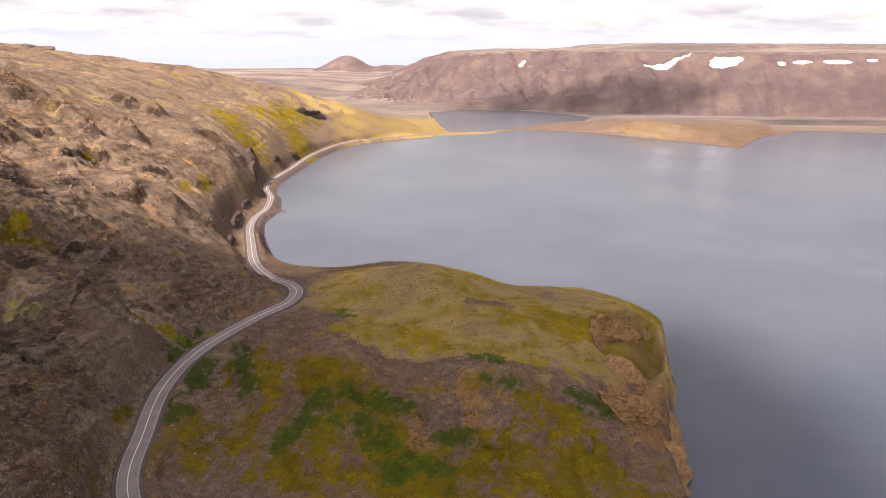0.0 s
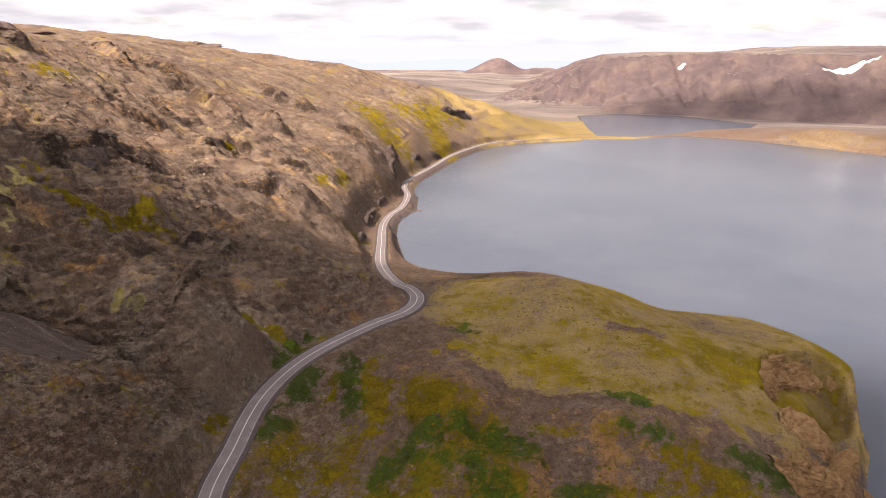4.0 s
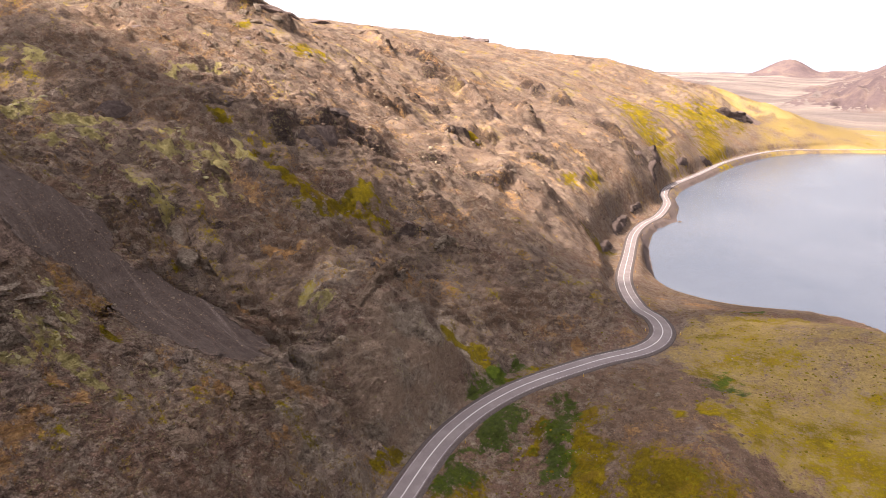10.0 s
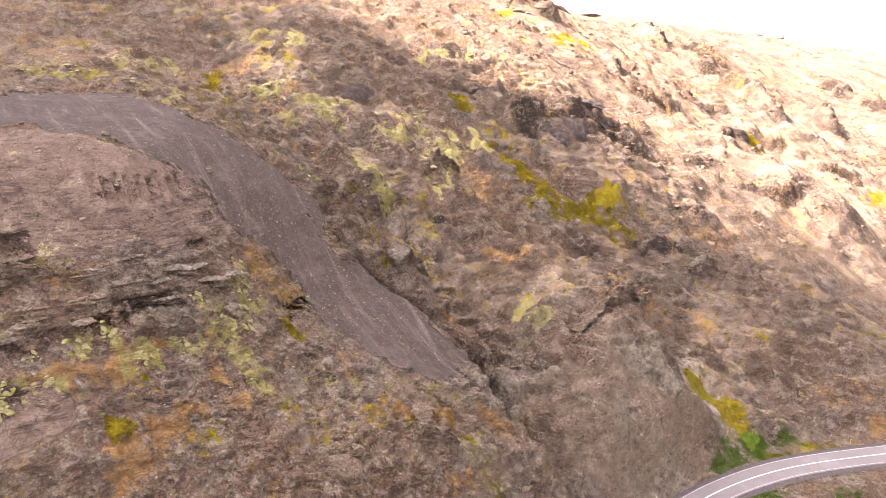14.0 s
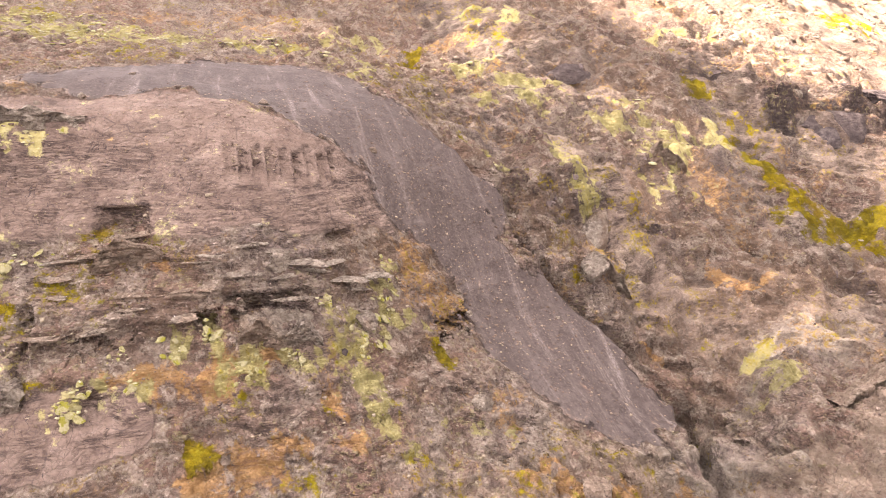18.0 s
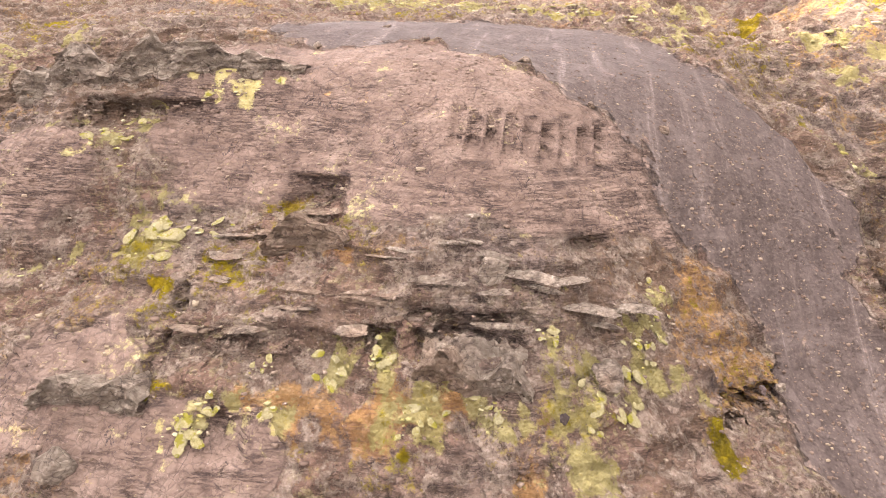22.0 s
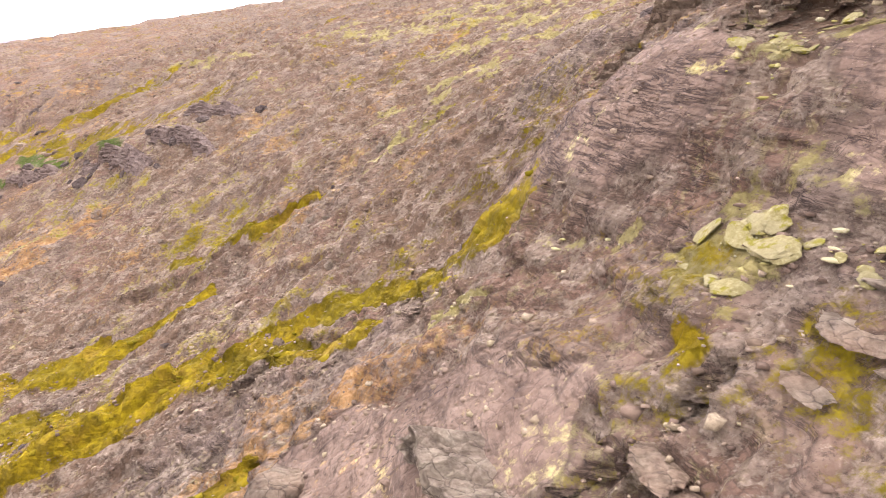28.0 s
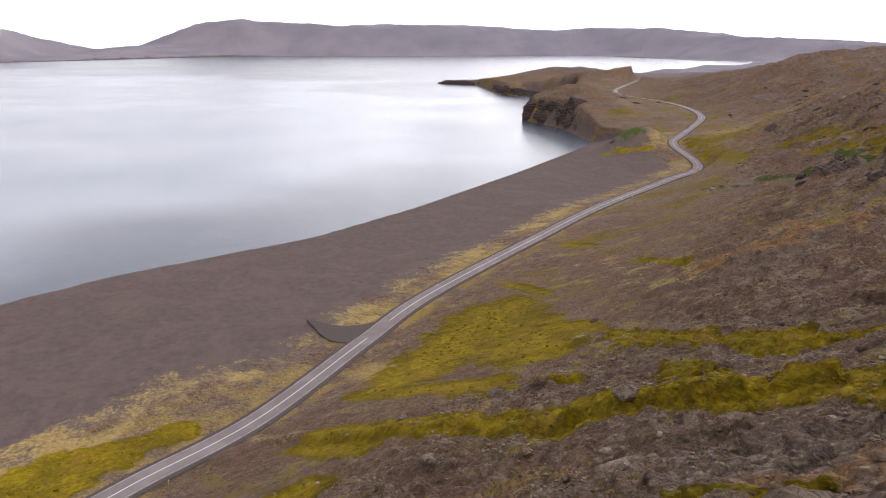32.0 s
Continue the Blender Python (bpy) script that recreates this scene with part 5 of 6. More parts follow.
OCHRE = make_rock("ochre_tuff", (0.13, 0.072, 0.036), (0.38, 0.222, 0.105), (0.52, 0.35, 0.19), (0.32, 0.175, 0.075))


def stone_mesh(name, seed, sub, squash=0.75, beds=0.0, planes=16):
    """A broken block: a ball cut by random planes, with bedding if asked."""
    r = np.random.RandomState(seed)
    bm = bmesh.new()
    bmesh.ops.create_icosphere(bm, subdivisions=sub, radius=1)
    co = np.array([v.co for v in bm.verts])
    n = r.normal(size=(planes, 3))
    n /= np.linalg.norm(n, axis=1)[:, None]
    d = r.uniform(0.62, 1.0, planes)
    reach = np.min(np.where(co @ n.T > 0.08, d / np.maximum(co @ n.T, 0.08), 1.25), axis=1)
    co = co * reach[:, None]
    co *= np.array([r.uniform(0.85, 1.2), r.uniform(0.85, 1.25), squash])
    for v, c in zip(bm.verts, co):
        q = Vector(c)
        k = 1 + 0.14 * noise.noise(q * 2.1 + Vector((seed, 0, 0))) + 0.07 * noise.noise(q * 5.3)
        if beds:
            u = q.z / beds + 0.4 * noise.noise(q * 1.3)
            k += 0.10 * ((u - math.floor(u)) - 0.5)
        v.co = (q.x * k, q.y * k, q.z)
    me = bpy.data.meshes.new(name)
    bm.to_mesh(me)
    bm.free()
    return me


CRAGS = [stone_mesh("rock_outcrop", 20 + k, 4, 0.62, 0.22, 22) for k in range(6)]
BLOCKS = [stone_mesh("boulder", 40 + k, 3, 0.8) for k in range(6)]


def rock_at(name, x, y, size, mat, label, group, seed, stretch=(1, 1, 1), turn=None, sink=0.45, meshes=None, level=False):
    """Sets a rock into the ground, leaning with the slope unless it is a level bed."""
    r = random.Random(seed)
    me = r.choice(meshes or CRAGS)
    mesh_key = (me.name, mat.name)
    if mesh_key not in rock_at.made:
        copy = me.copy()
        copy.materials.append(mat)
        rock_at.made[mesh_key] = copy
    ob = new(name, rock_at.made[mesh_key])
    sx, sy, sz = (size * s for s in stretch)
    zs = [z_at(x + a * sx * 0.5, y + b * sy * 0.5) for a, b in ((0, 0), (1, 0), (-1, 0), (0, 1), (0, -1))]
    z = min(zs[0], sum(zs) / 5)
    lean = Vector((0.8 * (zs[2] - zs[1]) / sx, 0.8 * (zs[4] - zs[3]) / sy, 1)).normalized()
    rest = Matrix.Identity(3).to_quaternion() if level else Vector((0, 0, 1)).rotation_difference(lean)
    ob.matrix_world = Matrix.LocRotScale((x, y, z + sz * (0.62 - sink) * 0.6), rest @ Euler((r.uniform(-0.15, 0.15), r.uniform(-0.15, 0.15), r.uniform(0, 6.28) if turn is None else radians(turn))).to_quaternion(), (sx, sy, sz))
    return tagged(ob, label, "rock", group=group)


rock_at.made = {}


def in_scree(x, y):
    return float(in_mask(np.array([[x, y]], float), "scree")[0])


def cliff(line, tall, inward, mat, label, group, seed, lean=0.25, cap=5.0, bed=1.6, step=0.9, low=None):
    """A standing face of bedded rock along its foot line, with a cap that runs back into the slope."""
    s = [0.0]
    for a, b in zip(line, line[1:]):
        s.append(s[-1] + math.dist(a, b))
    n = max(6, int(s[-1] / step))
    u = np.linspace(0, s[-1], n + 1)
    fx, fy = np.interp(u, s, [q[0] for q in line]), np.interp(u, s, [q[1] for q in line])
    ix, iy = inward[0] / math.hypot(*inward), inward[1] / math.hypot(*inward)
    foot = ground_z(fx, fy) if low is None else np.full(len(u), float(low))
    crown = tall * (0.25 + 0.75 * np.clip(np.minimum(u, s[-1] - u) / (0.22 * s[-1]), 0, 1)) * (1 + 0.45 * fbm(u + 50 * seed, 0 * u, max(4, tall * 1.2), 3))
    rows = max(7, int(tall / (0.55 * step)))
    co = []
    for j in range(rows + 1):
        v = j / rows
        z = foot - 1.2 + v * (crown + 1.2)
        k = (z + 0.7 * fbm(u, z + 9 * seed, 7, 2)) / bed
        fr = k - np.floor(k)
        out = 0.45 * bed * (smooth(0, 0.8, fr) * smooth(1.0, 0.88, fr)) + 0.22 * tall * fbm(u + 31 * seed, 1.2 * z, max(3.0, 0.8 * tall), 4) + 0.4 * ridged(u, z, 2.6, 3) - 0.10 * tall * smooth(0.35, 0.0, v)
        back = lean * tall * v - out
        co.append(np.stack([fx + ix * back, fy + iy * back, z + 0 * u], 1))
    edge = co[-1]
    for j in range(1, 6):
        w = j / 5
        x, y = edge[:, 0] + ix * cap * w, edge[:, 1] + iy * cap * w
        z = edge[:, 2] * (1 - w ** 2) + (ground_z(x, y) - 0.8) * w ** 2 + 0.3 * fbm(x, y, 3, 2) * (1 - w)
        co.append(np.stack([x, y, z], 1))
    me = sheet_mesh("rock_cliff", np.stack(co))
    return tagged(part("rock_cliff", me, mat), label, "rock", group=group)


def sheet_mesh(name, co):
    ny, nx = co.shape[:2]
    i = np.arange(ny * nx).reshape(ny, nx)
    quads = np.stack([i[:-1, :-1], i[:-1, 1:], i[1:, 1:], i[1:, :-1]], -1).reshape(-1, 4)
    me = bpy.data.meshes.new(name)
    me.from_pydata(co.reshape(-1, 3).tolist(), [], quads.tolist())
    me.update()
    return me


# dark cliffs over the shore road
for k, (line, tall) in enumerate((([(-192, 716), (-199, 735), (-206, 760), (-207, 782)], 13), ([(-203, 835), (-200, 862)], 9), ([(-199, 905), (-190, 930)], 8), ([(-228, 1098), (-211, 1120), (-192, 1168)], 12), ([(-146, 462), (-150, 480), (-154, 500)], 4.5), ([(-166, 540), (-171, 566), (-176, 590), (-179, 606)], 6.5), ([(-181, 616), (-180, 640)], 4.5))):
    cliff(line, tall, (-1, -0.2 if k == 0 else 0.0), BASALT, "dark jagged lava cliff above the shore road", "cliffs above the shore road", k, 0.30, 7.0, 2.0, 1.2)
# ochre cliffs of the headland
for k, (line, tall, way) in enumerate((([(68, 270), (70, 282), (77, 296), (88, 306), (100, 309)], 12, (-1, 0.5)), ([(60, 232), (66, 226), (76, 228), (84, 238), (90, 250)], 11, (-0.5, 1)), ([(66, 262), (74, 258), (82, 254)], 5, (-0.1, -1)))):
    cliff(line, tall, way, OCHRE, "ochre layered cliff at the end of the headland", "cliffs of the headland", 40 + k, 0.35, 7.0, 1.8, 0.9)
# black cliffs of the bay
for k, (line, tall) in enumerate((([(268, -452), (284, -463), (312, -482), (336, -497), (371, -508), (410, -524), (434, -556), (452, -600)], 25), ([(652, -850), (678, -811), (728, -828), (770, -862), (800, -886)], 13), ([(925, -974), (985, -962), (1026, -955)], 8))):
    cliff(line, tall, (-0.6, -0.8), BASALT, "black lava cliff standing in the lake", "black cliffs of the bay", 50 + k, 0.25, 18.0, 3.0, 1.6, low=-0.4)
cliff([(99, 262), (96, 248), (92, 230), (88, 210)], 11, (-1, 0.1), OCHRE, "ochre shore cliff of the headland above the water", "cliffs of the headland", 57, 0.5, 7.0, 1.8, 0.9, low=-0.3)
# low black crags above the lower slope, and the dark band over the layered face
for k, (line, tall, way) in enumerate((([(-42, -158), (-56, -146), (-64, -134)], 5, (-1, -0.4)), ([(-80, -96), (-92, -88), (-100, -70)], 6, (-1, -0.4)), ([(-100, -88), (-108, -82), (-118, -60)], 5, (-1, -0.4)), ([(-110, -108), (-120, -92), (-127, -76)], 4, (-1, -0.4)),
                                       ([(-163, 62), (-166, 74), (-166, 86), (-168, 100), (-171, 114)], 4.2, (-1, 0)))):
    cliff(line, tall, way, GROUND if k == 4 else GREY_LAVA, "low dark lava crag breaking the brown slope", "low dark crags", 60 + k, 0.3, 4.0, 1.1, 0.6)
# overhanging lips of rock on the near hill, with shade below them
for k, (line, tall) in enumerate((([(-129, 222), (-130, 230), (-132, 240), (-134, 250), (-138, 258)], 3.2), ([(-151, 116), (-151, 125)], 3.0), ([(-141, 134), (-142, 145)], 2.6),
                                  ([(-122, 174), (-120, 183)], 3.0), ([(-200, 232), (-200, 242)], 2.5), ([(-150, 292), (-149, 304)], 3.5), ([(-136, 99), (-136, 110)], 2.4), ([(-176, 203), (-172, 212)], 3.0))):
    cliff(line, tall, (-1, 0.1), GROUND, "overhanging lip of brown tuff with shade beneath", "overhangs of the near hill", 80 + k, -0.35, 5.0, 1.0, 0.5)

# named outcrops of the near hill: x, y, size, stretch, turn
for k, (x, y, s, st, turn, mat) in enumerate((
        
        (-213, 303, 8, (0.9, 1.8, 0.7), 20, BASALT), (-208, 292, 6, (0.8, 1.4, 0.7), 10, BASALT),
        (-220, 318, 7, (0.8, 1.4, 0.7), 30, BASALT), (-246, 231, 5, (0.8, 1.6, 0.7), 15, BASALT), 
        
        (-187, 210, 7, (0.6, 1.6, 0.8), 50, GROUND), (-176, 206, 6, (0.6, 1.5, 0.8), 55, GROUND), )):
    rock_at("rock_outcrop", x, y, s, mat, "rugged volcanic rock outcrop jutting from the brown slope", "outcrops of the near hill", 100 + k, st, turn, 0.5)
# thin beds that jut from the layered face
r = random.Random(31)
for k in range(44):
    y = r.uniform(110, 166)
    up = r.uniform(79, 91)
    xs = np.linspace(-180, -120, 121)
    x = float(xs[np.argmin(np.abs(ground_z(xs, np.full(121, y)) - up))])
    if in_scree(x, y) > 0.1 or in_scree(x - 3, y) > 0.1 or in_mask(np.array([[x, y]]), "tuff")[0] > 0.3:
        continue
    rock_at("rock_ledge", x - 0.9, y, r.uniform(0.9, 2.0), GROUND, "thin jutting bed of layered tuff on the rock face", "jutting beds of the near face", 1200 + k, (0.7, r.uniform(1.2, 2.4), r.uniform(0.22, 0.5)), r.uniform(-22, 14), 0.6, level=True)

# loose blocks below the black crags
r = random.Random(11)
for k in range(30):
    x, y = r.choice(((-88, -100), (-100, -88), (-48, -158), (-62, -150), (-112, -80), (-90, -112)))
    rock_at("rock_outcrop", x + r.gauss(0, 9), y + r.gauss(0, 7), r.uniform(0.8, 2.6), BASALT, "black lava block fallen below the crag", "black blocks of the south slope", 200 + k, (1, r.uniform(0.8, 1.6), r.uniform(0.7, 1.2)))
# broken crags along the steps of the slope
k = 0
for line, tall in CRAG_LINES:
    for (ax, ay), (bx, by) in zip(line, line[1:]):
        n = math.dist((ax, ay), (bx, by))
        ox, oy = (by - ay) / n, (ax - bx) / n
        if ox - 0.4 * oy < 0:
            ox, oy = -ox, -oy
        for i in range(max(2, int(n / (0.75 * tall)))):
            u, c, lit = r.uniform(-0.1, 1.1), r.gauss(-0.1, 0.35) * tall, r.random()
            rock_at("rock_crag", ax + (bx - ax) * u + ox * c, ay + (by - ay) * u + oy * c, tall * r.uniform(0.10, 0.34), (BASALT if tall > 7.5 else GREY_LAVA) if lit < 0.3 else GREY_LAVA if lit < 0.5 else GROUND,
                    "dark jagged crag on the mountain slope" if lit < 0.5 else "weathered brown crag on the mountain slope", "crags of the mountain slope", 300 + k,
                    (r.uniform(0.6, 1.0), r.uniform(0.9, 1.9), r.uniform(0.45, 0.85)), math.degrees(math.atan2(by - ay, bx - ax)) - 90 + r.gauss(0, 18), sink=0.40)
            k += 1
for k in range(46):
    x, y = r.uniform(-420, -240), r.uniform(300, 470)
    rock_at("rock_outcrop", x, y, r.uniform(1.2, 4), GROUND if r.random() < 0.75 else GREY_LAVA, "brown rock crag on the upper mountainside", "crags of the upper slope", 420 + k, (1, r.uniform(0.8, 1.6), r.uniform(0.6, 1.0)), sink=0.6)
for k, (x, y, s) in enumerate(((-636, 1118, 18), (-615, 1100, 14), (-655, 1135, 12), (-540, 780, 14), (-525, 765, 10), (-490, 560, 14), (-470, 575, 10), (-365, 400, 10), (-350, 412, 8), (-208, 1166, 11), (-196, 1174, 8))):
    rock_at("rock_outcrop", x, y, s, GREY_LAVA, "dark summit crag on the mountain skyline", "skyline crags", 480 + k, (1.6, 1.4, 0.7), sink=0.75)
# dark outcrops of the southern hills
for k in range(60):
    x, y = r.choice(((108, -560), (42, -421), (45, -399), (-18, -272), (10, -330), (60, -470), (20, -520), (-60, -330), (150, -600), (320, -600), (360, -560)))
    rock_at("rock_outcrop", x + r.gauss(0, 22), y + r.gauss(0, 26), r.uniform(1.2, 4.5), BASALT if r.random() < 0.5 else GROUND, "dark rock outcrop on the southern hills", "outcrops of the southern hills", 700 + k, (r.uniform(0.8, 1.4), r.uniform(0.8, 1.6), r.uniform(0.5, 0.8)), sink=0.5)
# stacks in the bay
for k, (x, y, s) in enumerate(((700, -812, 6), (670, -822, 5), (905, -962, 5), (186, -372, 2.5), (190, -398, 2.5))):
    rock_at("rock_outcrop", x, y, s, BASALT, "dark rock stack at the lake shore", "shore stacks", 570 + k, (1, 1, 0.9))

# loose boulders
for k, (x, y, s) in enumerate(((-125, 179, 2.4), (-121, 181, 1.6), (-117, 158, 2.6), (-119, 162, 1.5), (-130, 187, 1.8), (-150, 644, 1.6), (-62, 40, 1.5), (-56, 56, 1.4), (-98, 57, 1.6),
                               (-80, 72, 1.7), (-110, 77, 1.8), (-128, 92, 2.4), (-131, 104, 1.8), (-150, 140, 1.5), (-146, 152, 1.7), (-139, 167, 1.8), (-180, 160, 0.8), (-176, 150, 0.7), (-185, 141, 0.9))):
    rock_at("boulder", x, y, s, GROUND, "pale lichened boulder lying on the slope", "boulders of the near slope", 600 + k, (1, 1, 0.9), None, 0.35, BLOCKS)
for k in range(110):
    x, y = r.uniform(-205, -40), r.uniform(-90, 280)
    if z_at(x, y) < 24 or road_distance(np.array([x]), np.array([y]))[0][0] < 10 or (abs(x + 178) < 30 and 120 < y < 190):
        continue
    rock_at("boulder", x, y, r.uniform(0.35, 0.9) * (1.4 if r.random() < 0.2 else 1), BASALT if r.random() < 0.2 else GROUND, "rough lava boulder half sunk in the slope", "boulders of the near slope", 640 + k, (1, r.uniform(0.8, 1.3), r.uniform(0.7, 1.1)), None, 0.4, BLOCKS)


def island_material(name, colours, rough=0.95):
    m, t, b = material(name, rough)
    rnd = t.nodes.new("ShaderNodeNewGeometry").outputs["Random Per Island"]
    p = place_of(t)
    c = ramp(t, rnd, *[(k / (len(colours) - 1), col) for k, col in enumerate(colours)])
    c = mixed(t, math_node(t, "MULTIPLY", ranged(t, noise_tex(t, p, 5.0, 5, 0.7), 0.4, 0.7), 0.5), c, colours[0])
    link(t, c, b.inputs["Base Color"])
    bumped(t, b, noise_tex(t, p, 7.0, 5, 0.7), 0.8, 0.12)
    return m


def scatter(name, places, sizes, flat, mat, label, category, seed, sub=0, jitter=0.40, lift=-0.15):
    """Many small lumps in one mesh, each with its own shape."""
    bm = bmesh.new()
    if sub == 0:
        bmesh.ops.create_cube(bm, size=1.5)
        bmesh.ops.triangulate(bm, faces=bm.faces)
    else:
        bmesh.ops.create_icosphere(bm, subdivisions=sub, radius=1)
    base, faces = np.array([v.co for v in bm.verts]), np.array([[v.index for v in f.verts] for f in bm.faces], np.int32)
    bm.free()
    g = np.random.RandomState(seed)
    n, k = len(places), len(base)
    co = base[None] * (1 + jitter * g.uniform(-1, 1, (n, k, 3))) * (sizes[:, None, None] * np.stack([g.uniform(0.6, 1.4, n), g.uniform(0.6, 1.6, n), flat * g.uniform(0.7, 1.25, n)], 1)[:, None, :])
    a = g.uniform(0, 6.28, n)
    c, s = np.cos(a)[:, None], np.sin(a)[:, None]
    out = np.stack([co[..., 0] * c - co[..., 1] * s, co[..., 0] * s + co[..., 1] * c, co[..., 2]], -1)
    out[..., 0] += places[:, None, 0]
    out[..., 1] += places[:, None, 1]
    out[..., 2] += (ground_z(places[:, 0], places[:, 1]) + sizes * flat * lift)[:, None]
    tri = (faces[None] + (np.arange(n, dtype=np.int32) * k)[:, None, None]).reshape(-1, 3)
    me = bpy.data.meshes.new(name)
    me.vertices.add(n * k)
    me.vertices.foreach_set("co", out.astype(np.float32).ravel())
    me.loops.add(tri.size)
    me.loops.foreach_set("vertex_index", tri.ravel())
    me.polygons.add(len(tri))
    me.polygons.foreach_set("loop_start", np.arange(0, tri.size, 3, dtype=np.int32))
    me.update(calc_edges=True)
    return tagged(part(name, me, mat), label, category, kind="stuff")


g = np.random.RandomState(5)


def around(n, x0, x1, y0, y1, size, low, threshold=0.0):
    """Clustered places on rocky ground."""
    p = np.stack([g.uniform(x0, x1, n * 3), g.uniform(y0, y1, n * 3)], 1)
    keep = (fbm(p[:, 0].copy(), p[:, 1].copy(), size, 3) + 0.4 * g.uniform(-1, 1, len(p)) > threshold) & (in_mask(p, "scree") < 0.3) & (in_mask(p, "rd") > 7)
    keep &= (ground_z(p[:, 0], p[:, 1]) > low) & (in_mask(p, "beach") < 0.5)
    return p[keep][:n]


RUBBLE = island_material("rubble", [(0.085, 0.057, 0.044), (0.135, 0.091, 0.068), (0.17, 0.117, 0.087), (0.21, 0.150, 0.112), (0.30, 0.235, 0.16)])
p = around(30000, -200, -60, -60, 250, 14, 26)
scatter("loose_stones", p, 0.06 + 0.24 * g.uniform(0, 1, len(p)) ** 5, 0.55, RUBBLE, "brown and pale loose stones strewn on the hillside", "stones", 1)
p = around(12000, -330, -20, -230, 330, 20, 22)
scatter("loose_stones", p, 0.12 + 0.38 * g.uniform(0, 1, len(p)) ** 6, 0.5, RUBBLE, "brown rubble strewn over the lower slopes", "stones", 2)
PALE_STONE = island_material("lichened_stone", [(0.09, 0.061, 0.045), (0.15, 0.106, 0.075), (0.20, 0.152, 0.10), (0.27, 0.22, 0.135)])
p = around(15000, -170, -10, -140, 112, 12, 12, 0.12)
p = p[in_mask(p, "turf") < 0.35]
scatter("loose_stones", p, 0.07 + 0.22 * g.uniform(0, 1, len(p)) ** 4, 0.55, PALE_STONE, "lichen-topped stones strewn along the brown slope", "stones", 12)
p = around(9000, -430, -150, 300, 800, 30, 20)
scatter("loose_stones", p, 0.2 + 1.0 * g.uniform(0, 1, len(p)) ** 4, 0.7, RUBBLE, "coarse sunlit rubble on the mountain spur", "stones", 3)
p = around(7000, -170, 170, -640, -180, 25, 22)
scatter("loose_stones", p, 0.25 + 1.1 * g.uniform(0, 1, len(p)) ** 4, 0.65, RUBBLE, "scattered stones on the southern slopes", "stones", 5)
p = np.stack([g.normal(-170, 20, 5200), g.normal(172, 22, 5200)], 1)
p = p[in_mask(p, "scree") > 0.5]
scatter("loose_stones", p, 0.06 + 0.20 * g.uniform(0, 1, len(p)) ** 3, 0.7, RUBBLE, "small stones on the dark scree", "stones", 4)

CUSHION = island_material("moss_cushion", [(0.17, 0.14, 0.04), (0.24, 0.20, 0.07), (0.29, 0.25, 0.11), (0.34, 0.30, 0.17), (0.32, 0.28, 0.19)])


def along(rows, per_metre, spread):
    out = []
    for ax, ay, bx, by, w in rows:
        n = max(4, int(per_metre * (math.hypot(bx - ax, by - ay) + 2 * w) * w))
        s = g.uniform(0, 1, n)[:, None]
        out.append(np.array([[ax, ay]]) * (1 - s) + np.array([[bx, by]]) * s + g.normal(0, w * spread, (n, 2)))
    return np.vstack(out)


p = along([q for q in PALE + PALE_UPPER if -185 < q[0] < -130 and 40 < q[1] < 165], 1.5, 0.42)
scatter("moss_cushions", p, 0.08 + 0.24 * g.uniform(0, 1, len(p)) ** 3, 0.5, CUSHION, "pale yellow-green moss cushions on the layered rock", "moss", 6, 2, 0.30, -0.35)
p = along([q for q in PALE_UPPER if q[0] < -185], 0.55, 0.8)
scatter("moss_cushions", p, 0.3 + 0.7 * g.uniform(0, 1, len(p)) ** 2, 0.4, CUSHION, "pale moss cushions on the upper slope", "moss", 7, 1, 0.3, -0.3)


def cushion_stuff():
    m, t, b = material("cushion_moss", 0.95)
    p = place_of(t)
    fine, spot = noise_tex(t, p, 4.0, 7, 0.7), noise_tex(t, p, 0.9, 5, 0.6)
    info = t.nodes.new("ShaderNodeObjectInfo")
    c = ramp(t, fine, (0.3, (0.135, 0.108, 0.042)), (0.5, (0.205, 0.172, 0.075)), (0.72, (0.30, 0.265, 0.15)))
    c = mixed(t, math_node(t, "MULTIPLY", info.outputs["Random"], 0.5), c, (0.24, 0.205, 0.13))
    c = mixed(t, math_node(t, "MULTIPLY", ranged(t, spot, 0.53, 0.60), 0.8), c, (0.15, 0.130, 0.008))
    link(t, c, b.inputs["Base Color"])
    bumped(t, b, math_node(t, "ADD", fine, math_node(t, "MULTIPLY", spot, 1.5)), 0.9, 0.25)
    return m


CUSHION_MOSS = cushion_stuff()
PADS = [stone_mesh("moss_cushion", 70 + q, 4, 0.9, 0.0, 9) for q in range(5)]
for me in PADS:
    for f in me.polygons:
        f.use_smooth = True
q = 0
for ax, ay, bx, by, w in PALE:
    for i in range(4 + int(3 * w)):
        u = r.random()
        x, y = ax + (bx - ax) * u + r.gauss(0, 0.55 * w), ay + (by - ay) * u + r.gauss(0, 0.55 * w)
        rock_at("moss_cushion", x, y, w * r.uniform(0.14, 0.36), CUSHION_MOSS, "pale yellow-green moss cushion grown over the rock face", "moss cushions of the rock face", 2000 + q, (1, r.uniform(0.8, 1.5), r.uniform(0.30, 0.5)), None, 0.42, PADS)["category"] = "moss"
        q += 1
TUSSOCK = island_material("tussock", [(0.085, 0.066, 0.004), (0.115, 0.088, 0.005), (0.145, 0.108, 0.006), (0.18, 0.13, 0.012)])
p = np.stack([g.normal(5, 55, 2600), g.normal(300, 38, 2600)], 1)
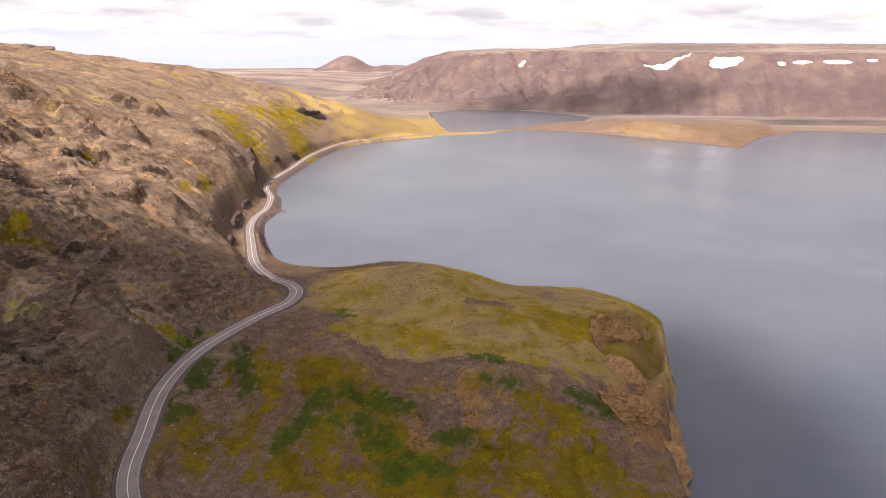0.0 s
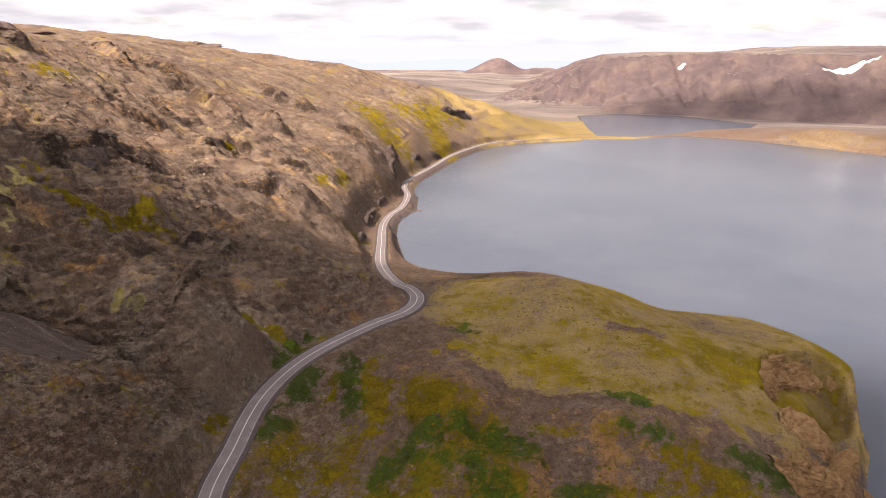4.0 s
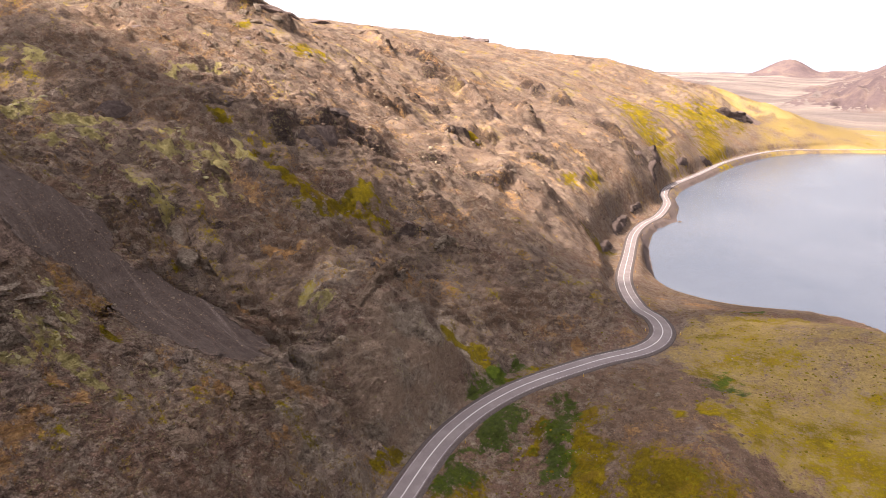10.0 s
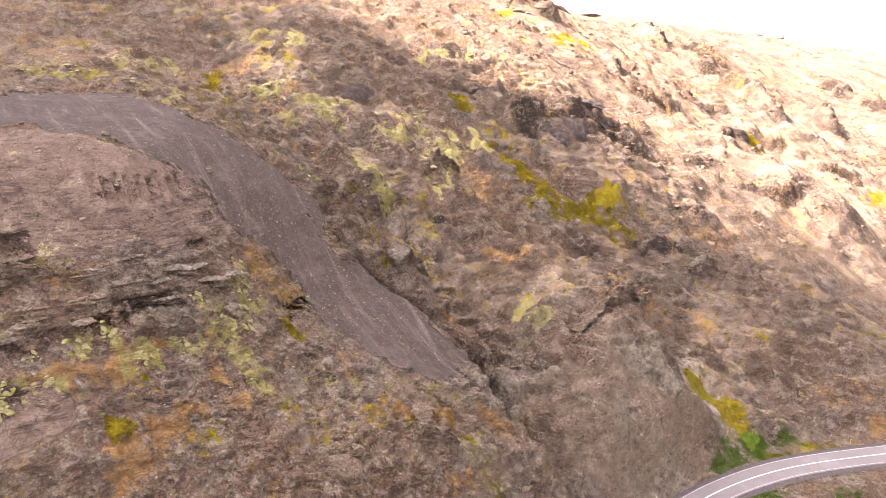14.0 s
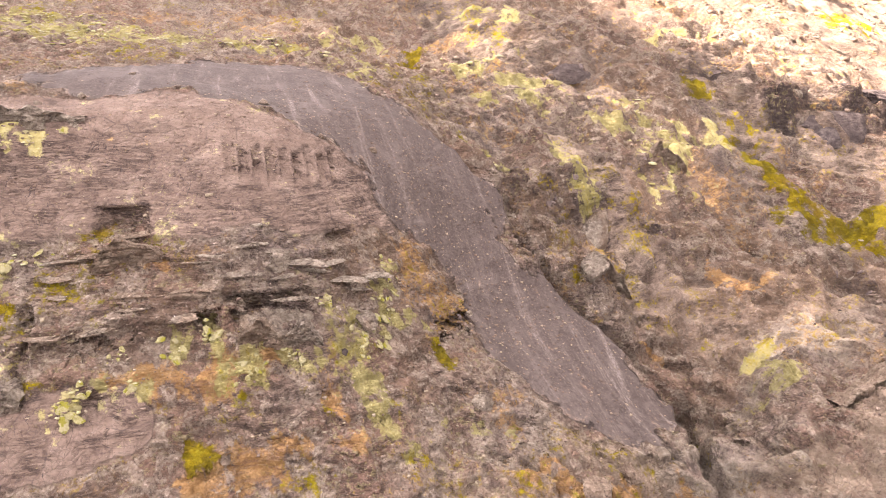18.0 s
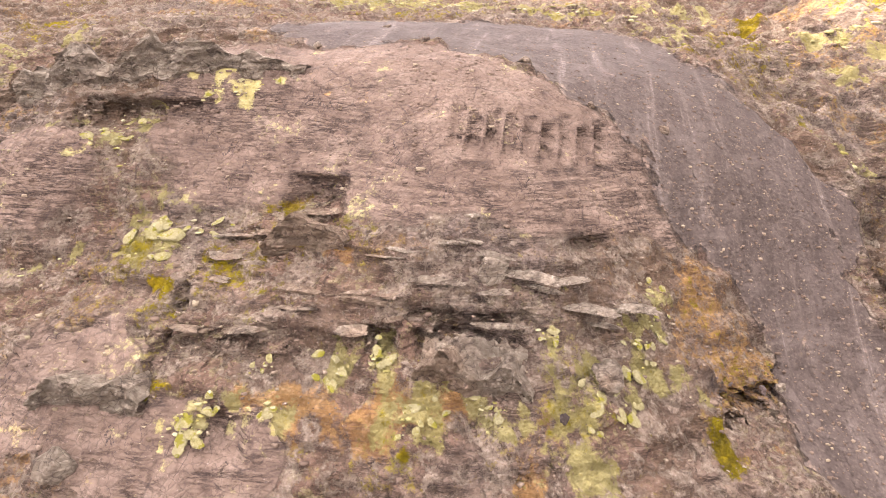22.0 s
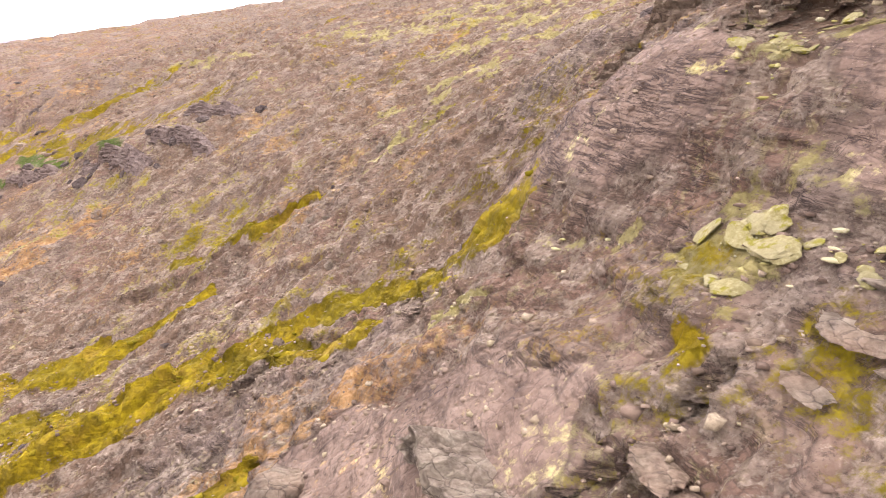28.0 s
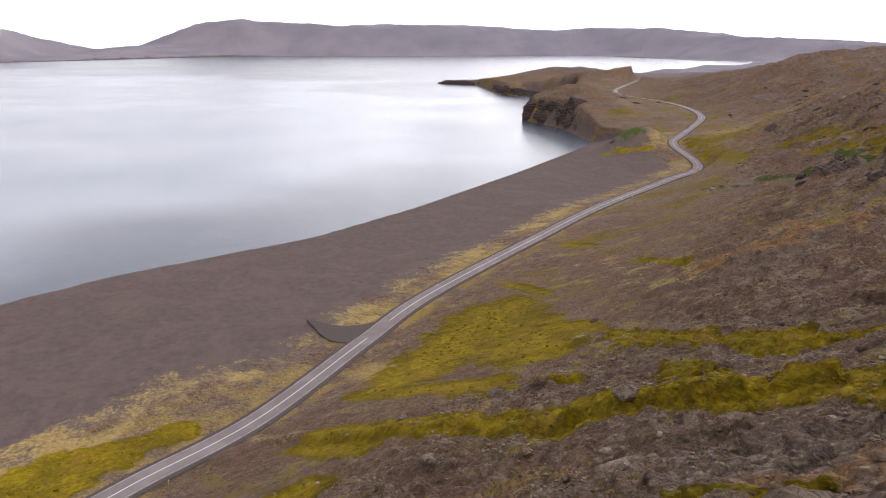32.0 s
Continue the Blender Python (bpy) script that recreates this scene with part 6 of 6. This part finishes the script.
p = p[(ground_z(p[:, 0], p[:, 1]) > 20) & (in_mask(p, "rd") > 8) & (fbm(p[:, 0].copy(), p[:, 1].copy(), 22, 3) > -0.1)]
scatter("tussock_grass", p, 0.15 + 0.35 * g.uniform(0, 1, len(p)) ** 2, 0.5, TUSSOCK, "olive grass tussocks dotting the headland", "grass", 8, 1, 0.2)
p = along(TURF + TURF_NEAR + [(-75, 215, 20, 205, 22)], 0.28, 0.6)
p = p[in_mask(p, "rd") > 7]
scatter("tussock_grass", p, 0.2 + 0.5 * g.uniform(0, 1, len(p)) ** 2, 0.5, TUSSOCK, "low grass tussocks in the turf", "grass", 9, 1, 0.2)


# ---- road furniture ----
WHITE = plain("road_paint", (0.55, 0.52, 0.50), 0.7, 0.2, 3.0)
GRAVEL = plain("road_gravel", (0.085, 0.068, 0.063), 0.95, 0.3, 2.0)
gap = np.argmin(np.hypot(ROAD_FINE[:, 0] - 27, ROAD_FINE[:, 1] + 2))
for a, b in ((0, gap - 4), (gap + 3, len(ROAD_FINE) - 1)):
    for i in range(a, b, 60):
        part("centre_line", ribbon("centre_line", ROAD_FINE[i:min(i + 61, b) + 1], 0, 0.28, 0.086, 0.004), WHITE, road, "worn white centre line")
for side in (-1, 1):
    for i in range(0, len(ROAD_FINE) - 2, 60):
        part("edge_line", ribbon("edge_line", ROAD_FINE[i:i + 62], side * 2.78, 0.06, 0.086, 0.004), WHITE, road, "thin white edge line")
    part("shoulder", ribbon("shoulder", ROAD_FINE, side * 3.6, 1.1, -0.03, 0.25), GRAVEL, road, "dark gravel shoulder")


def turnout():
    bm = bmesh.new()
    rim = [(24.5, 8), (27, 11), (31, 12.5), (37, 12), (44, 10), (50, 8.5), (49, 7), (42, 6), (37, 3), (34, -2), (33, -8), (31.5, -14), (28, -8), (25.5, -1)]
    top = [bm.verts.new((x, y, max(2.96, z_at(x, y) + 0.05))) for x, y in rim]
    low = [bm.verts.new((v.co.x, v.co.y, v.co.z - 0.8)) for v in top]
    bm.faces.new(top)
    for i in range(len(rim)):
        j = (i + 1) % len(rim)
        bm.faces.new((top[i], low[i], low[j], top[j]))
    bmesh.ops.recalc_face_normals(bm, faces=bm.faces)
    return tagged(part("turnout", bm, GRAVEL), "grey gravel turnout from the road to the beach", "pavement", kind="structure")


turnout()
YELLOW = plain("post_yellow", (0.62, 0.36, 0.04), 0.5, 0.1)
REFLECT = plain("reflector", (0.75, 0.72, 0.66), 0.25, 0.05)


def marker_post(x, y):
    z = z_at(x, y)
    bm = bmesh.new()
    bmesh.ops.create_cone(bm, cap_ends=True, segments=8, radius1=0.09, radius2=0.06, depth=1.3, matrix=Matrix.Translation((0, 0, 0.5)))
    post = part("marker_post", bm, YELLOW)
    bm = bmesh.new()
    bmesh.ops.create_cube(bm, size=1, matrix=Matrix.Translation((0, 0, 0.95)) @ Matrix.Diagonal((0.14, 0.14, 0.16, 1)))
    part("reflector", bm, REFLECT, post, "white reflector band")
    post.location = (x, y, z)
    return tagged(post, "yellow roadside marker post in the gravel verge", "post", group="marker posts along the road")


for k in range(8, len(ROAD_FINE) - 40, 18):
    a, b = ROAD_FINE[k], ROAD_FINE[k + 1]
    d = (b - a)[:2] / np.linalg.norm((b - a)[:2])
    if -420 < a[1] < 640:
        for side in (-1, 1):
            marker_post(a[0] + side * 5.6 * d[1], a[1] - side * 5.6 * d[0])

# ---- cars on the far road ----
GLASS = plain("car_glass", (0.02, 0.025, 0.03), 0.08, 0.05)
RUBBER = plain("tyre_rubber", (0.02, 0.02, 0.02), 0.8)
RIM = plain("rim_metal", (0.5, 0.5, 0.5), 0.3, 0.05, 6, 1.0)


def box_profile(bm, rows, half, taper):
    """A hull from a side outline of (along, up), narrowed above."""
    vs = [[bm.verts.new((x, s * half * (1 - taper * max(0, z - 0.9)), z)) for x, z in rows] for s in (-1, 1)]
    n = len(rows)
    bm.faces.new(vs[0])
    bm.faces.new(vs[1][::-1])
    for i in range(n):
        j = (i + 1) % n
        bm.faces.new((vs[0][j], vs[0][i], vs[1][i], vs[1][j]))
    bmesh.ops.recalc_face_normals(bm, faces=bm.faces)


def car(x, y, z, heading, colour, label):
    paint = plain("car_paint", colour, 0.35, 0.06)
    root = new("car")
    bm = bmesh.new()
    box_profile(bm, [(-2.15, 0.35), (-2.2, 0.75), (-1.9, 0.98), (0.75, 1.0), (2.05, 0.82), (2.2, 0.6), (2.15, 0.32)], 0.86, 0.0)
    bmesh.ops.bevel(bm, geom=bm.edges[:], offset=0.06, segments=2, affect="EDGES")
    part("body", bm, paint, root)
    bm = bmesh.new()
    box_profile(bm, [(-1.85, 0.97), (-1.5, 1.5), (0.05, 1.52), (0.95, 0.98)], 0.80, 0.22)
    bmesh.ops.bevel(bm, geom=bm.edges[:], offset=0.05, segments=2, affect="EDGES")
    part("windows", bm, GLASS, root, "dark car windows")
    bm = bmesh.new()
    bmesh.ops.create_cube(bm, size=1, matrix=Matrix.Translation((-0.72, 0, 1.53)) @ Matrix.Diagonal((1.5, 1.35, 0.06, 1)))
    part("roof", bm, paint, root)
    for ax in (-1.35, 1.35):
        for s in (-1, 1):
            bm = bmesh.new()
            bmesh.ops.create_cone(bm, cap_ends=True, segments=20, radius1=0.33, radius2=0.33, depth=0.22, matrix=Matrix.Translation((ax, s * 0.8, 0.33)) @ Matrix.Rotation(radians(90), 4, "X"))
            wheel = part("wheel", bm, RUBBER, root, "black tyre")
            bm = bmesh.new()
            bmesh.ops.create_cone(bm, cap_ends=True, segments=16, radius1=0.2, radius2=0.18, depth=0.05, matrix=Matrix.Translation((ax, s * 0.92, 0.33)) @ Matrix.Rotation(radians(90), 4, "X"))
            part("rim", bm, RIM, wheel, "grey metal rim")
    for s in (-1, 1):
        bm = bmesh.new()
        bmesh.ops.create_cube(bm, size=1, matrix=Matrix.Translation((2.1, s * 0.62, 0.7)) @ Matrix.Diagonal((0.1, 0.32, 0.13, 1)))
        part("headlight", bm, REFLECT, root, "clear headlight")
    root.matrix_world = pose(x, y, z, 0, 0, heading)
    return tagged(root, label, "car", group="cars on the far road")


def road_spot(x, y, side):
    i = int(np.argmin(np.hypot(ROAD_FINE[:, 0] - x, ROAD_FINE[:, 1] - y)))
    a, b = ROAD_FINE[i], ROAD_FINE[i + 1]
    d = (b - a)[:2] / np.linalg.norm((b - a)[:2])
    return a[0] + side * d[1], a[1] - side * d[0], a[2] + 0.09, math.degrees(math.atan2(d[1], d[0]))


car(*road_spot(166, -450, 1.7), (0.30, 0.05, 0.03), "small red car driving on the winding asphalt road")
car(*road_spot(400, -702, -2.0), (0.7, 0.7, 0.7), "white car standing on the far road bend")

# ---- snow left on the table mountain ----
SNOW = plain("old_snow", (0.82, 0.83, 0.86), 0.6, 0.05, 0.2)


def snow_patch(cx, cy, lx, ly, seed):
    n = 26
    bm = bmesh.new()
    grid = {}
    for j in range(n):
        for i in range(n):
            u, v = i / (n - 1) * 2 - 1, j / (n - 1) * 2 - 1
            x, y = cx + u * lx, cy + v * ly
            if u * u + v * v + 0.45 * noise.noise(Vector((x / 22, y / 14, seed))) < 0.72:
                grid[i, j] = bm.verts.new((x, y, z_at(x, y) + 1.6 * (1 - u * u) * (1 - v * v) + 0.5))
    for (i, j) in list(grid):
        q = [grid.get(k) for k in ((i, j), (i + 1, j), (i + 1, j + 1), (i, j + 1))]
        if all(q):
            bm.faces.new(q)
    loose = [v for v in bm.verts if not v.link_faces]
    bmesh.ops.delete(bm, geom=loose, context="VERTS")
    low = bmesh.ops.extrude_face_region(bm, geom=bm.faces[:])
    for e in low["geom"]:
        if isinstance(e, bmesh.types.BMVert):
            e.co.z -= 2.5
    bmesh.ops.recalc_face_normals(bm, faces=bm.faces)
    for f in bm.faces:
        f.smooth = True
    return tagged(part("snow_patch", bm, SNOW), "old white snow patch below the mountain rim", "snow", group="snow patches of the mountain rim")


for k, (x, y, lx, ly) in enumerate(((569, 1854, 66, 13), (692, 1784, 56, 17), (824, 1766, 12, 6), (876, 1772, 28, 7), (968, 1774, 54, 9), (1056, 1784, 16, 7), (220, 2032, 13, 6))):
    snow_patch(x, y, lx, ly, k)


# ---- haze-blue ranges beyond the plain ----
def far_range():
    m = bpy.data.materials.new("haze_glow")
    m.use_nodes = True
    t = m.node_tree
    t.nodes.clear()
    # an even blue glow stands in for the haze over the range
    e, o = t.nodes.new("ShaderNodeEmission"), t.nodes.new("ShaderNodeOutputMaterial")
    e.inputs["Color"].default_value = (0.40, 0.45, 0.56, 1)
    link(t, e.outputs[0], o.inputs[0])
    bm = bmesh.new()
    last = None
    for k in range(161):
        a = radians(-38 + 0.45 * k)
        x, y = -4780 * math.sin(a), 4780 * math.cos(a)
        h = 70 + 55 * noise.noise(Vector((k * 0.07, 2, 0))) + 16 * noise.noise(Vector((k * 0.31, 5, 0)))
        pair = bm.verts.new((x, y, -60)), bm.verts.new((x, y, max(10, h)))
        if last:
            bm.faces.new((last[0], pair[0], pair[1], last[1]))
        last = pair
    return tagged(part("backdrop", bm, m), "far mountain range beyond the plain, its blue haze painted as a glow", "mountains", kind="structure")


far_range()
